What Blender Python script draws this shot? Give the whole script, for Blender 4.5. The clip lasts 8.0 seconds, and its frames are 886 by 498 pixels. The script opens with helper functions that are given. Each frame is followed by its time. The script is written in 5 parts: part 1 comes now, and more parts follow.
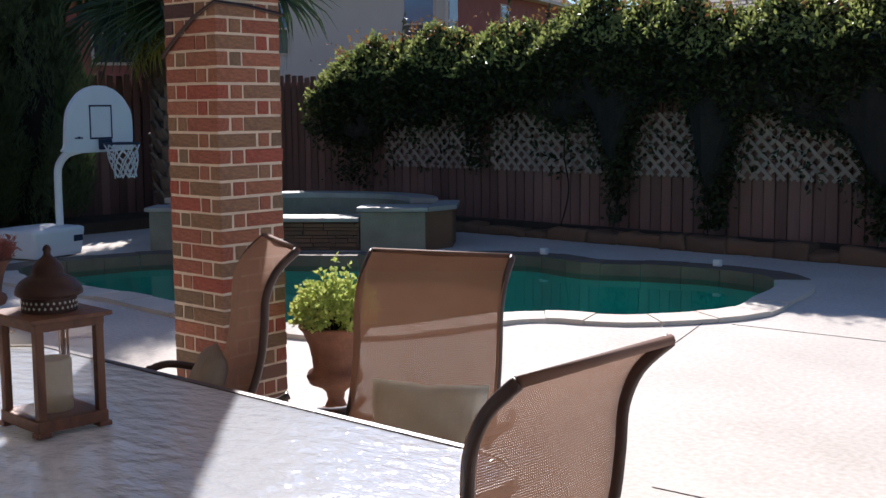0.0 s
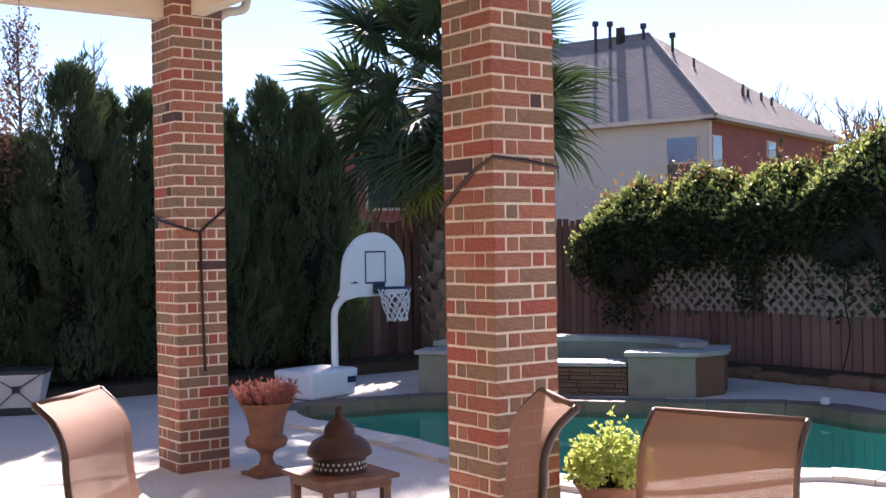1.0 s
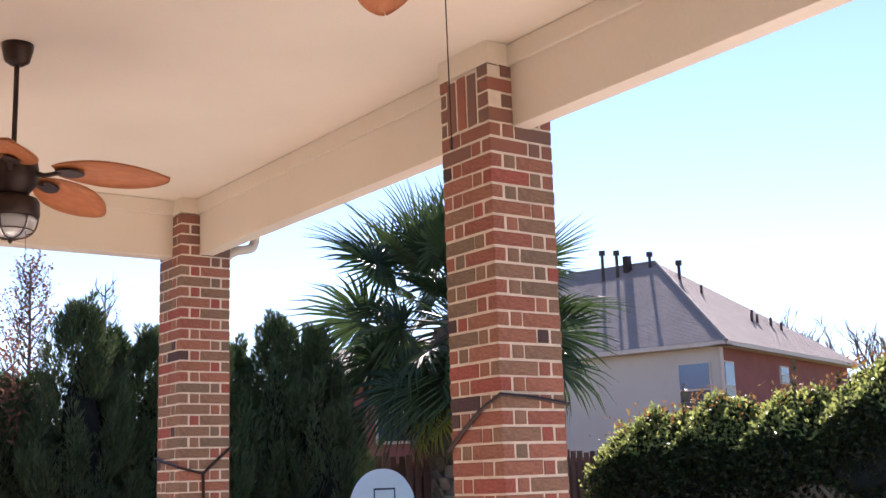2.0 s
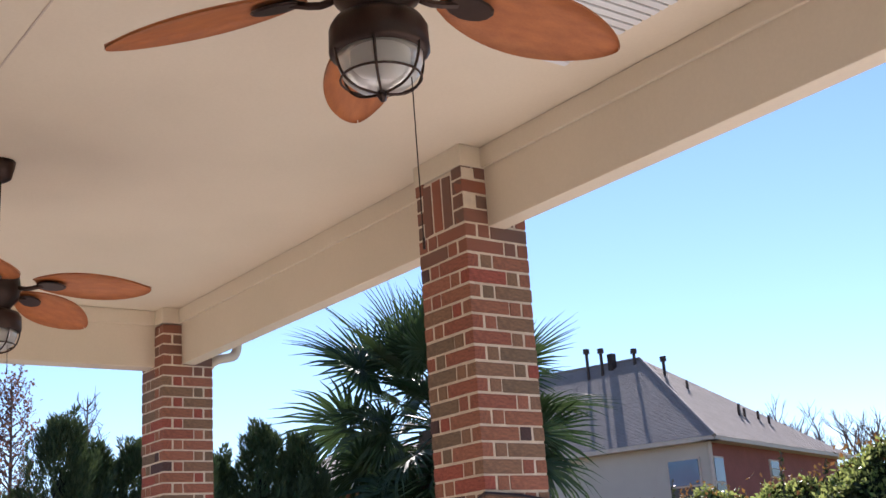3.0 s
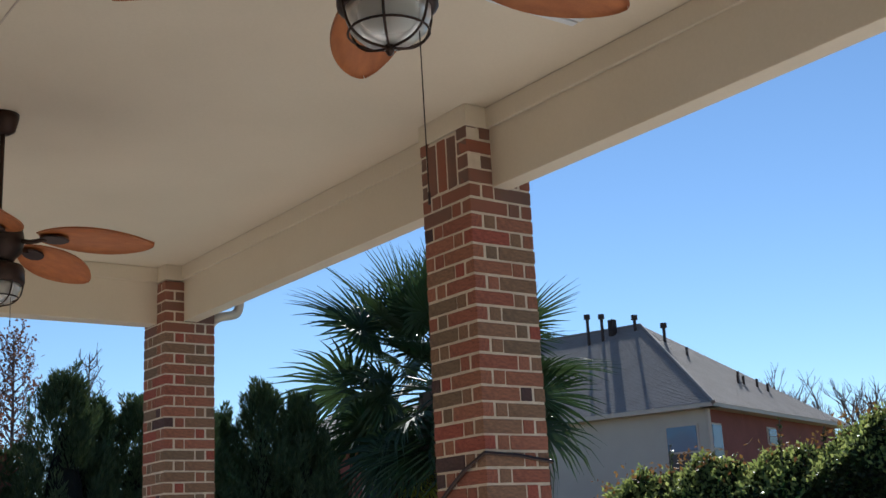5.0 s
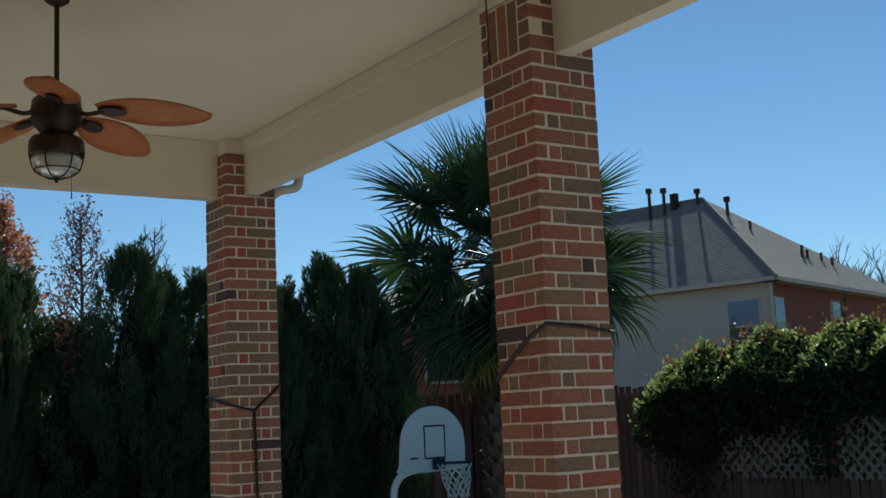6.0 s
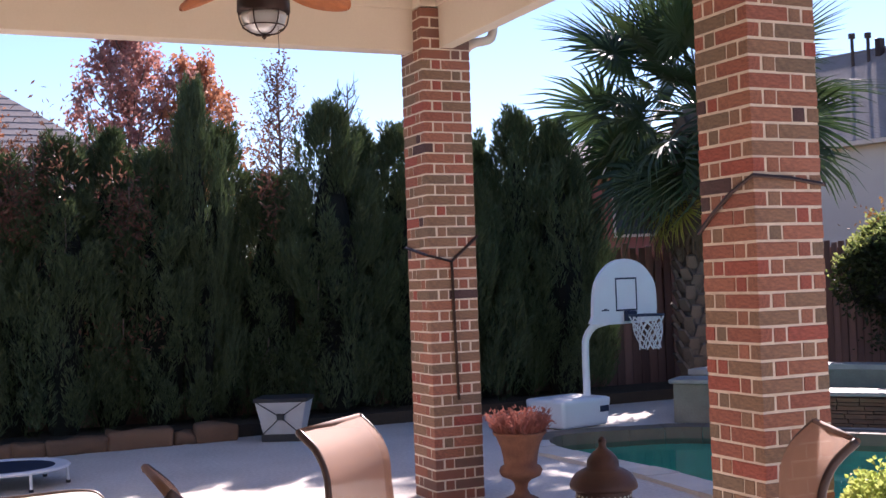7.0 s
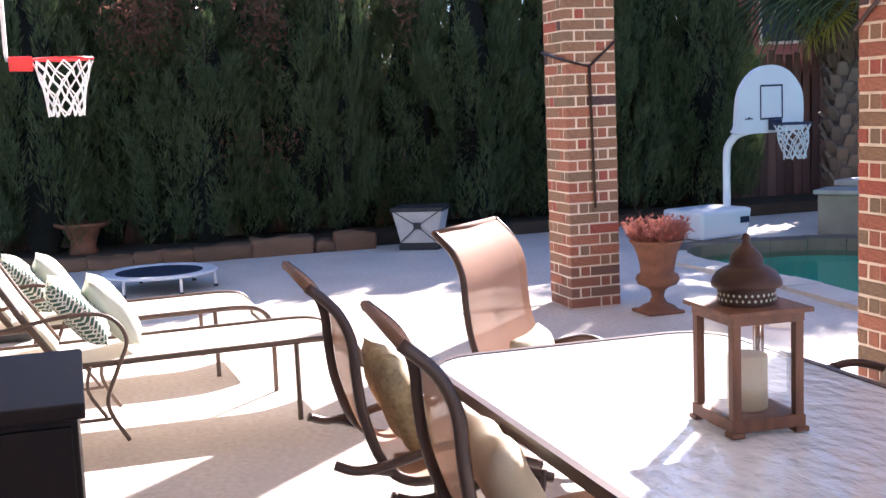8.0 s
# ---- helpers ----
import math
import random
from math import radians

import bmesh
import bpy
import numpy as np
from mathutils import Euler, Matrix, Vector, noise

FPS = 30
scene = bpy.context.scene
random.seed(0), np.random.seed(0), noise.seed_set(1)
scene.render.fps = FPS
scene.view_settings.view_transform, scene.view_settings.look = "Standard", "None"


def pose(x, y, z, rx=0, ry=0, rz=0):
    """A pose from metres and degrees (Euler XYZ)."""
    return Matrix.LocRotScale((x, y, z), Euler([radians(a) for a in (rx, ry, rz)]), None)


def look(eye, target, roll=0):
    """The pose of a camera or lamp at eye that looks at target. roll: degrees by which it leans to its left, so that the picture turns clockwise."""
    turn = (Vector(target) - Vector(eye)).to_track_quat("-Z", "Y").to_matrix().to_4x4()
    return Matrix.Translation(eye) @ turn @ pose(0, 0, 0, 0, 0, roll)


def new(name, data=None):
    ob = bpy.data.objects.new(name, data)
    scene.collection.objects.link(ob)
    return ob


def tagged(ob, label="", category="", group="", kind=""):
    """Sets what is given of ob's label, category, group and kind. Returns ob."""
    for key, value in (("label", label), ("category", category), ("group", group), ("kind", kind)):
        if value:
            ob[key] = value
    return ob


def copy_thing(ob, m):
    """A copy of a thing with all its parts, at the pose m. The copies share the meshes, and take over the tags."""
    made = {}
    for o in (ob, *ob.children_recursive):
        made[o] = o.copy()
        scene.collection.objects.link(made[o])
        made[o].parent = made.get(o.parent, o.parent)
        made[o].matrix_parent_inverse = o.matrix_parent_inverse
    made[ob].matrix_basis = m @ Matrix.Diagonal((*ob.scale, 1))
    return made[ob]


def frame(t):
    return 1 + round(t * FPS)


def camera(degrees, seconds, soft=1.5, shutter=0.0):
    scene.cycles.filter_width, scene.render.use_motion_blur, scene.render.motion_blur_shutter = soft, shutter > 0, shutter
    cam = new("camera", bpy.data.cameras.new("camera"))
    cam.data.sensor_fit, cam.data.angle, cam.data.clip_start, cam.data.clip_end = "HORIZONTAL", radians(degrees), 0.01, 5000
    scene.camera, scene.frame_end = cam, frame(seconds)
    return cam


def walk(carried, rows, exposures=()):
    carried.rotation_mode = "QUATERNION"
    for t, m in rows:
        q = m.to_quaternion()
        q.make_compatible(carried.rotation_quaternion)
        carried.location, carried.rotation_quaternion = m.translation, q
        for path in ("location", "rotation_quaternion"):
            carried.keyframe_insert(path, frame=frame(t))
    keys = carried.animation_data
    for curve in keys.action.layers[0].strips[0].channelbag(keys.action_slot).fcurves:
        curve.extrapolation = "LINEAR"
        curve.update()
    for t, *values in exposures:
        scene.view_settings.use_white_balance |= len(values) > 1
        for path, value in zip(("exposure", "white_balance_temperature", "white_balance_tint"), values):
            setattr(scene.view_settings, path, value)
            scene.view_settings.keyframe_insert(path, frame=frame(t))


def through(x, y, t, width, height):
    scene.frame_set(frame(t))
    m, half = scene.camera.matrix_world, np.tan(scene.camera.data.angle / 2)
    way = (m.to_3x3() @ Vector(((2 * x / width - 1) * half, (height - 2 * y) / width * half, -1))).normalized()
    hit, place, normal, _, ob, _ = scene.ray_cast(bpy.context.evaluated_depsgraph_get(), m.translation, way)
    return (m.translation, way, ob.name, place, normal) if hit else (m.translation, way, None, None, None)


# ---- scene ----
cam = camera(41.5, 8.0)


def aim(x, y, z, yaw, pitch, roll):
    """Eye, heading to the left of +y, pitch up, and lean to the left, in degrees."""
    return pose(x, y, z, 0, 0, yaw) @ pose(0, 0, 0, 90 + pitch) @ pose(0, 0, 0, 0, 0, roll)


ROWS = [
    (0, 4.597, -3.617, 1.621, 41.02, -6.99, -0.42),
    (0.5, 4.561, -3.638, 1.643, 48.97, -5.67, -1.02),
    (0.8, 4.522, -3.629, 1.668, 52.62, -3.13, -1.66),
    (1, 4.487, -3.622, 1.687, 53.60, -0.09, -1.02),
    (1.5, 4.402, -3.539, 1.731, 54.16, 6.45, -1.01),
    (2, 4.418, -3.541, 1.739, 53.86, 11.11, -1.91),
    (2.2, 4.429, -3.543, 1.735, 53.49, 12.67, -2.54),
    (3.3, 4.500, -3.575, 1.692, 52.71, 16.45, -4.05),
    (3.5, 4.504, -3.580, 1.684, 52.74, 16.40, -3.86),
    (4, 4.489, -3.575, 1.690, 52.89, 15.64, -3.42),
    (5.5, 4.443, -3.542, 1.689, 53.77, 12.37, -2.85),
    (6, 4.403, -3.516, 1.681, 56.27, 8.43, -2.66),
    (6.5, 4.402, -3.539, 1.673, 60.74, 4.96, -2.23),
    (7, 4.376, -3.596, 1.678, 65.58, 1.62, -1.99),
    (7.5, 4.355, -3.613, 1.660, 70.17, -2.37, -1.51),
    (8, 4.304, -3.571, 1.618, 72.54, -7.17, -2.38),
]
STOPS = [(0.0, 0.6), (0.5, 0.55), (0.8, 0.8), (1.0, 1.6), (1.5, 1.95), (2.0, 1.65), (2.2, 1.5), (3.5, 1.08), (4.0, 0.92), (5.5, 0.2), (6.0, 0.0), (6.5, 0.5), (6.8, 1.0), (7.0, 1.4), (7.5, 2.2), (8.0, 2.15)]
TINTS = {0.0: (6250, 16), 0.5: (6250, 16), 0.8: (6400, 18), 1.0: (6600, 26), 1.5: (6600, 25), 2.0: (6650, 27), 2.2: (6550, 24), 3.5: (6350, 19), 4.0: (6350, 18), 5.5: (5870, 0), 6.0: (5850, -4), 6.5: (6250, -3),
         6.8: (6400, 12), 7.0: (6450, 29), 7.5: (6350, 22), 8.0: (6350, 23)}
EXPOSURES = [(t, s, *TINTS[t]) for t, s in STOPS]
walk(cam, [(t, aim(*row)) for t, *row in ROWS], EXPOSURES)

# ---- light ----
SUN_EL, SUN_DIR = radians(33.5), Vector((-0.71, 0.704, 0)).normalized()
to_sun = Vector((SUN_DIR.x * math.cos(SUN_EL), SUN_DIR.y * math.cos(SUN_EL), math.sin(SUN_EL)))
world = bpy.data.worlds.new("world")
scene.world = world
world.use_nodes = True
wn = world.node_tree
sky = wn.nodes.new("ShaderNodeTexSky")
sky.sky_type, sky.sun_disc = "NISHITA", False
sky.sun_elevation, sky.sun_rotation = SUN_EL, math.atan2(SUN_DIR.x, SUN_DIR.y)
sky.air_density, sky.dust_density, sky.ozone_density = 0.9, 0.0, 4.0
wn.links.new(sky.outputs[0], wn.nodes["Background"].inputs[0])
wn.nodes["Background"].inputs[1].default_value = 0.085
sun = new("sun", bpy.data.lights.new("sun", "SUN"))
sun.data.energy, sun.data.angle, sun.data.color = 5.0, radians(0.6), (1.0, 0.95, 0.88)
sun.matrix_world = look((0, 0, 30), Vector((0, 0, 30)) - to_sun)


# ---- materials ----
def mat(name, a, b=None, rough=0.7, metal=0.0, scale=8.0, fine=90.0, bump=0.15, depth=0.004, stretch=(1, 1, 1), spread=0.0,
        coat=0.0, through=0.0, island=0.0, specks=0.0):
    """A surface between the colours a and b: broad stains, fine grain with relief, and a tint that varies from thing to thing (spread) or leaf to leaf (island)."""
    m = bpy.data.materials.new(name)
    m.use_nodes = True
    t = m.node_tree
    n, l = t.nodes, t.links
    bsdf = n["Principled BSDF"]
    b = b or tuple(0.75 * v for v in a)
    co = n.new("ShaderNodeTexCoord")
    mp = n.new("ShaderNodeMapping")
    mp.inputs["Scale"].default_value = stretch
    l.new(co.outputs["Object"], mp.inputs[0])
    big, small = n.new("ShaderNodeTexNoise"), n.new("ShaderNodeTexNoise")
    big.inputs["Scale"].default_value, big.inputs["Detail"].default_value = scale, 5
    small.inputs["Scale"].default_value, small.inputs["Detail"].default_value = fine, 3
    for tex in (big, small):
        l.new(mp.outputs[0], tex.inputs["Vector"])
    add = n.new("ShaderNodeMath")
    add.operation = "MULTIPLY_ADD"
    l.new(small.outputs[0], add.inputs[0])
    add.inputs[1].default_value = 0.45 + specks
    l.new(big.outputs[0], add.inputs[2])
    fac = add.outputs[0]
    if spread or island:
        ob = n.new("ShaderNodeObjectInfo") if spread else n.new("ShaderNodeNewGeometry")
        rnd = ob.outputs["Random"] if spread else ob.outputs["Random Per Island"]
        more = n.new("ShaderNodeMath")
        more.operation = "MULTIPLY_ADD"
        l.new(rnd, more.inputs[0])
        more.inputs[1].default_value = spread or island
        l.new(fac, more.inputs[2])
        fac = more.outputs[0]
    mid = 0.5 + 0.5 * (0.45 + specks) + 0.5 * (spread or island)
    wide = 0.24 + 0.5 * (spread or island) + 0.5 * specks
    ramp = n.new("ShaderNodeMapRange")
    ramp.inputs["From Min"].default_value, ramp.inputs["From Max"].default_value = mid - wide, mid + wide
    l.new(fac, ramp.inputs[0])
    mix = n.new("ShaderNodeMix")
    mix.data_type = "RGBA"
    mix.inputs["A"].default_value, mix.inputs["B"].default_value = (*a, 1), (*b, 1)
    l.new(ramp.outputs[0], mix.inputs["Factor"])
    colour = mix.outputs["Result"]
    l.new(colour, bsdf.inputs["Base Color"])
    bsdf.inputs["Roughness"].default_value, bsdf.inputs["Metallic"].default_value = rough, metal
    bsdf.inputs["Coat Weight"].default_value = coat
    if bump:
        bp = n.new("ShaderNodeBump")
        bp.inputs["Strength"].default_value, bp.inputs["Distance"].default_value = bump, depth
        l.new(add.outputs[0], bp.inputs["Height"])
        l.new(bp.outputs[0], bsdf.inputs["Normal"])
    if through:
        tr, ms = n.new("ShaderNodeBsdfTranslucent"), n.new("ShaderNodeMixShader")
        l.new(colour, tr.inputs[0])
        ms.inputs[0].default_value = through
        l.new(bsdf.outputs[0], ms.inputs[1])
        l.new(tr.outputs[0], ms.inputs[2])
        l.new(ms.outputs[0], n["Material Output"].inputs[0])
    return m


def brick_mat(name, stops, metal=0.0):
    """Fired clay: every brick takes its own colour from the stops."""
    m = mat(name, (0.3, 0.1, 0.06), rough=0.88, scale=9, fine=120, bump=0.5, depth=0.006)
    t = m.node_tree
    n, l = t.nodes, t.links
    info, ramp = n.new("ShaderNodeObjectInfo"), n.new("ShaderNodeValToRGB")
    ramp.color_ramp.interpolation = "CONSTANT"
    while len(ramp.color_ramp.elements) < len(stops):
        ramp.color_ramp.elements.new(0.5)
    for e, (at, c) in zip(ramp.color_ramp.elements, stops):
        e.position, e.color = at, (*c, 1)
    l.new(info.outputs["Random"], ramp.inputs[0])
    old = [x for x in n if x.bl_idname == "ShaderNodeMix"][0]
    dark = n.new("ShaderNodeMix")
    dark.data_type, dark.blend_type = "RGBA", "MULTIPLY"
    l.new(ramp.outputs[0], dark.inputs["A"])
    grey = n.new("ShaderNodeMix")
    grey.data_type = "RGBA"
    grey.inputs["A"].default_value, grey.inputs["B"].default_value = (1.25, 1.2, 1.15, 1), (0.6, 0.62, 0.66, 1)
    src = old.inputs["Factor"].links[0].from_socket
    l.new(src, grey.inputs["Factor"])
    dark.inputs["Factor"].default_value = 1.0
    l.new(grey.outputs["Result"], dark.inputs["B"])
    l.new(dark.outputs["Result"], n["Principled BSDF"].inputs["Base Color"])
    return m


M = {}
M["brick"] = brick_mat("clay_brick", [(0.0, (0.36, 0.10, 0.07)), (0.11, (0.34, 0.145, 0.09)), (0.28, (0.265, 0.16, 0.10)), (0.44, (0.33, 0.12, 0.08)),
                                      (0.6, (0.29, 0.165, 0.105)), (0.74, (0.38, 0.155, 0.10)), (0.86, (0.22, 0.15, 0.10)), (0.98, (0.09, 0.052, 0.052))])
M["mortar"] = mat("cream_mortar", (0.78, 0.68, 0.55), (0.62, 0.52, 0.41), rough=0.95, scale=14, fine=220, bump=0.5)
M["stucco"] = mat("cream_painted_board", (0.75, 0.655, 0.52), (0.69, 0.60, 0.47), rough=0.65, scale=1.2, fine=60, bump=0.06, depth=0.002)
M["concrete"] = mat("exposed_aggregate", (0.78, 0.725, 0.66), (0.45, 0.395, 0.34), rough=0.85, scale=0.9, fine=30, bump=0.45, depth=0.006, specks=0.6)
M["soil"] = mat("garden_soil", (0.06, 0.045, 0.03), (0.03, 0.025, 0.018), rough=0.95, scale=2, fine=40, bump=0.8, depth=0.02)
M["coping"] = mat("cream_coping_stone", (0.72, 0.65, 0.56), (0.56, 0.49, 0.41), rough=0.8, scale=4, fine=70, bump=0.4, spread=0.5)
M["stone"] = mat("brown_field_stone", (0.21, 0.115, 0.065), (0.12, 0.07, 0.042), rough=0.85, scale=5, fine=60, bump=0.5, depth=0.01, spread=0.7)
# Dark brown copy of the coping stone, with shade put into its colour.
M["coping_shaded"] = mat("shaded_coping_stone", (0.21, 0.155, 0.11), (0.13, 0.095, 0.07), rough=0.8, scale=4, fine=70, bump=0.4, spread=0.4)
M["spa_wall"] = mat("slate_facing", (0.27, 0.265, 0.21), (0.17, 0.145, 0.105), rough=0.7, scale=3, fine=50, bump=0.3, spread=0.2)
M["slab"] = mat("bluestone_slab", (0.38, 0.37, 0.34), (0.27, 0.26, 0.24), rough=0.6, scale=4, fine=60, bump=0.2)
M["plaster"] = mat("pool_plaster", (0.05, 0.52, 0.48), (0.04, 0.44, 0.42), rough=0.6, scale=1.5, fine=40, bump=0.05)
M["fence"] = mat("weathered_cedar", (0.27, 0.155, 0.125), (0.09, 0.05, 0.042), rough=0.85, scale=3, fine=40, bump=0.5, stretch=(6, 6, 0.5), spread=0.9)
M["lattice"] = mat("grey_lattice_wood", (0.36, 0.31, 0.26), (0.24, 0.2, 0.17), rough=0.85, scale=4, fine=60, bump=0.3, spread=0.5)
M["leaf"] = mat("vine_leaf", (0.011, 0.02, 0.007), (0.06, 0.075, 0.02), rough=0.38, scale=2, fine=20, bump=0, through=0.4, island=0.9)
# Pale young copy of the vine leaf, with sunlight put into its colour.
M["leaf_new_sunlit"] = mat("young_sunlit_vine_leaf", (0.13, 0.18, 0.045), (0.42, 0.45, 0.14), rough=0.35, scale=2, fine=20, bump=0, through=0.5, island=0.9)
M["leaf_red"] = mat("bronze_leaf", (0.22, 0.09, 0.03), (0.28, 0.16, 0.05), rough=0.5, scale=2, fine=20, bump=0, through=0.35, island=0.9)
# Colour of dark stems, and of the shade inside the vine.
M["twigs"] = mat("dark_twigs_and_shade", (0.016, 0.014, 0.01), (0.008, 0.008, 0.006), rough=0.95, scale=5, fine=40, bump=0.8, depth=0.03)
M["juniper"] = mat("juniper_needles", (0.028, 0.05, 0.019), (0.094, 0.13, 0.05), rough=0.55, scale=1.2, fine=20, bump=0, through=0.25, island=0.8)
# Near-black, so the shade inside the foliage is in the colour.
M["juniper_shade_core"] = mat("juniper_inner_shade", (0.006, 0.009, 0.005), (0.01, 0.009, 0.006), rough=1, scale=6, fine=50, bump=0.8, depth=0.05)
M["palm"] = mat("palm_frond", (0.022, 0.05, 0.02), (0.06, 0.09, 0.03), rough=0.46, scale=3, fine=20, bump=0, through=0.3, spread=0.6)
M["palm_yellow"] = mat("yellowing_frond", (0.6, 0.54, 0.12), (0.38, 0.42, 0.09), rough=0.45, scale=3, fine=20, bump=0, through=0.6)
M["palm_dead"] = mat("dead_frond", (0.16, 0.105, 0.06), (0.09, 0.06, 0.04), rough=0.85, scale=3, fine=20, bump=0, through=0.2, spread=0.7)
M["trunk"] = mat("palm_trunk", (0.2, 0.155, 0.12), (0.09, 0.07, 0.055), rough=0.95, scale=9, fine=40, bump=0.9, depth=0.02)
M["stub"] = mat("palm_boot", (0.2, 0.155, 0.12), (0.1, 0.078, 0.062), rough=0.95, scale=9, fine=40, bump=0.7, depth=0.01, spread=0.5)
M["bark"] = mat("grey_bark", (0.20, 0.15, 0.13), (0.11, 0.085, 0.075), rough=0.9, scale=9, fine=60, bump=0.5)
M["pink_leaf"] = mat("autumn_leaf", (0.40, 0.16, 0.145), (0.5, 0.28, 0.22), rough=0.6, scale=2, fine=20, bump=0, through=0.45, island=0.9)
M["orange_leaf"] = mat("orange_leaf", (0.42, 0.16, 0.08), (0.5, 0.25, 0.14), rough=0.6, scale=2, fine=20, bump=0, through=0.45, island=0.9)
M["rust_leaf"] = mat("rusty_leaf", (0.2, 0.10, 0.06), (0.12, 0.055, 0.04), rough=0.7, scale=2, fine=20, bump=0, through=0.4, island=0.9)
M["white_plastic"] = mat("white_plastic", (0.78, 0.8, 0.82), (0.7, 0.72, 0.75), rough=0.4, scale=2, fine=60, bump=0.03)
M["black"] = mat("black_rubber", (0.02, 0.02, 0.022), (0.03, 0.03, 0.03), rough=0.6, fine=60, bump=0.1)
# Dimmer ceiling between the painted stripes of reflected light.
M["stripe_gap"] = mat("grey_stripe_gap", (0.4, 0.38, 0.36), (0.34, 0.32, 0.3), rough=0.8, bump=0.05)
M["navy"] = mat("navy_paint", (0.012, 0.025, 0.06), rough=0.5, bump=0.02)
M["net"] = mat("white_net_cord", (0.75, 0.76, 0.76), (0.62, 0.63, 0.64), rough=0.8, bump=0)
M["red_rim"] = mat("red_enamel", (0.62, 0.03, 0.03), (0.5, 0.025, 0.025), rough=0.35, bump=0.02)
M["bronze"] = mat("dark_bronze_metal", (0.035, 0.02, 0.016), (0.055, 0.03, 0.022), rough=0.4, metal=0.6, fine=120, bump=0.1, depth=0.001)
M["frame"] = mat("dark_brown_powder_coat", (0.045, 0.024, 0.02), (0.07, 0.04, 0.032), rough=0.38, fine=160, bump=0.08, depth=0.001)
M["iron"] = mat("brown_wrought_iron", (0.13, 0.085, 0.065), (0.09, 0.06, 0.045), rough=0.45, metal=0.3, fine=160, bump=0.1, depth=0.001)
M["rust"] = mat("rusted_tin", (0.07, 0.029, 0.02), (0.04, 0.018, 0.014), rough=0.55, metal=0.3, scale=12, fine=120, bump=0.3)
M["terracotta"] = mat("rusty_cast_iron", (0.27, 0.115, 0.06), (0.15, 0.06, 0.035), rough=0.8, scale=9, fine=90, bump=0.4)
M["lantern_wood"] = mat("brown_lantern_wood", (0.21, 0.085, 0.042), (0.11, 0.045, 0.025), rough=0.6, scale=5, fine=70, bump=0.2, stretch=(5, 5, 0.8))
M["fan_wood"] = mat("rattan_blade", (0.50, 0.165, 0.045), (0.34, 0.10, 0.028), rough=0.5, scale=9, fine=120, bump=0.35, stretch=(1, 3, 1))
M["candle"] = mat("ivory_wax", (0.72, 0.62, 0.4), (0.64, 0.53, 0.32), rough=0.5, bump=0.04, through=0.25)
M["cushion"] = mat("pale_green_fabric", (0.62, 0.66, 0.58), (0.54, 0.58, 0.5), rough=0.9, scale=6, fine=180, bump=0.3)
M["beige"] = mat("beige_fabric", (0.62, 0.55, 0.43), (0.5, 0.43, 0.32), rough=0.9, scale=5, fine=180, bump=0.3)
M["taupe"] = mat("taupe_fabric", (0.3, 0.25, 0.2), (0.22, 0.18, 0.14), rough=0.9, scale=5, fine=180, bump=0.3)
M["lounge"] = mat("cream_sling_fabric", (0.78, 0.72, 0.62), (0.7, 0.64, 0.55), rough=0.8, scale=5, fine=200, bump=0.2, through=0.2)
M["dark_wood"] = mat("espresso_wood", (0.014, 0.007, 0.007), (0.008, 0.005, 0.005), rough=0.5, scale=4, fine=70, bump=0.15, stretch=(1, 6, 6))
M["dark_wood"].node_tree.nodes["Principled BSDF"].inputs["Specular IOR Level"].default_value = 0.2
M["fabric_grey"] = mat("grey_mesh_fabric", (0.72, 0.70, 0.68), (0.6, 0.58, 0.56), rough=0.85, scale=6, fine=180, bump=0.2, through=0.2)
M["shingle"] = mat("brown_grey_shingle", (0.33, 0.28, 0.255), (0.19, 0.155, 0.145), rough=0.9, scale=2, fine=14, bump=0.5, depth=0.012, specks=0.5, spread=0.4, island=0.0)
M["house_wall"] = mat("beige_stucco", (0.56, 0.5, 0.43), (0.5, 0.44, 0.38), rough=0.85, scale=1, fine=30, bump=0.1)
M["trim"] = mat("beige_trim", (0.6, 0.5, 0.42), (0.52, 0.43, 0.36), rough=0.6, bump=0.05)
M["pink_plant"] = mat("dry_pink_stems", (0.5, 0.2, 0.16), (0.36, 0.13, 0.09), rough=0.7, bump=0, through=0.4, island=0.8)
M["lime_leaf"] = mat("lime_leaf", (0.6, 0.63, 0.2), (0.3, 0.4, 0.08), rough=0.35, bump=0, through=0.55, island=0.8)
M["grass"] = mat("dry_lawn", (0.14, 0.13, 0.05), (0.08, 0.09, 0.03), rough=0.95, scale=0.3, fine=20, bump=0.5, depth=0.03)


M["far_brick"] = mat("far_brickwork", (0.30, 0.095, 0.075), (0.22, 0.07, 0.055), rough=0.9, scale=1.2, fine=14, bump=0.3)


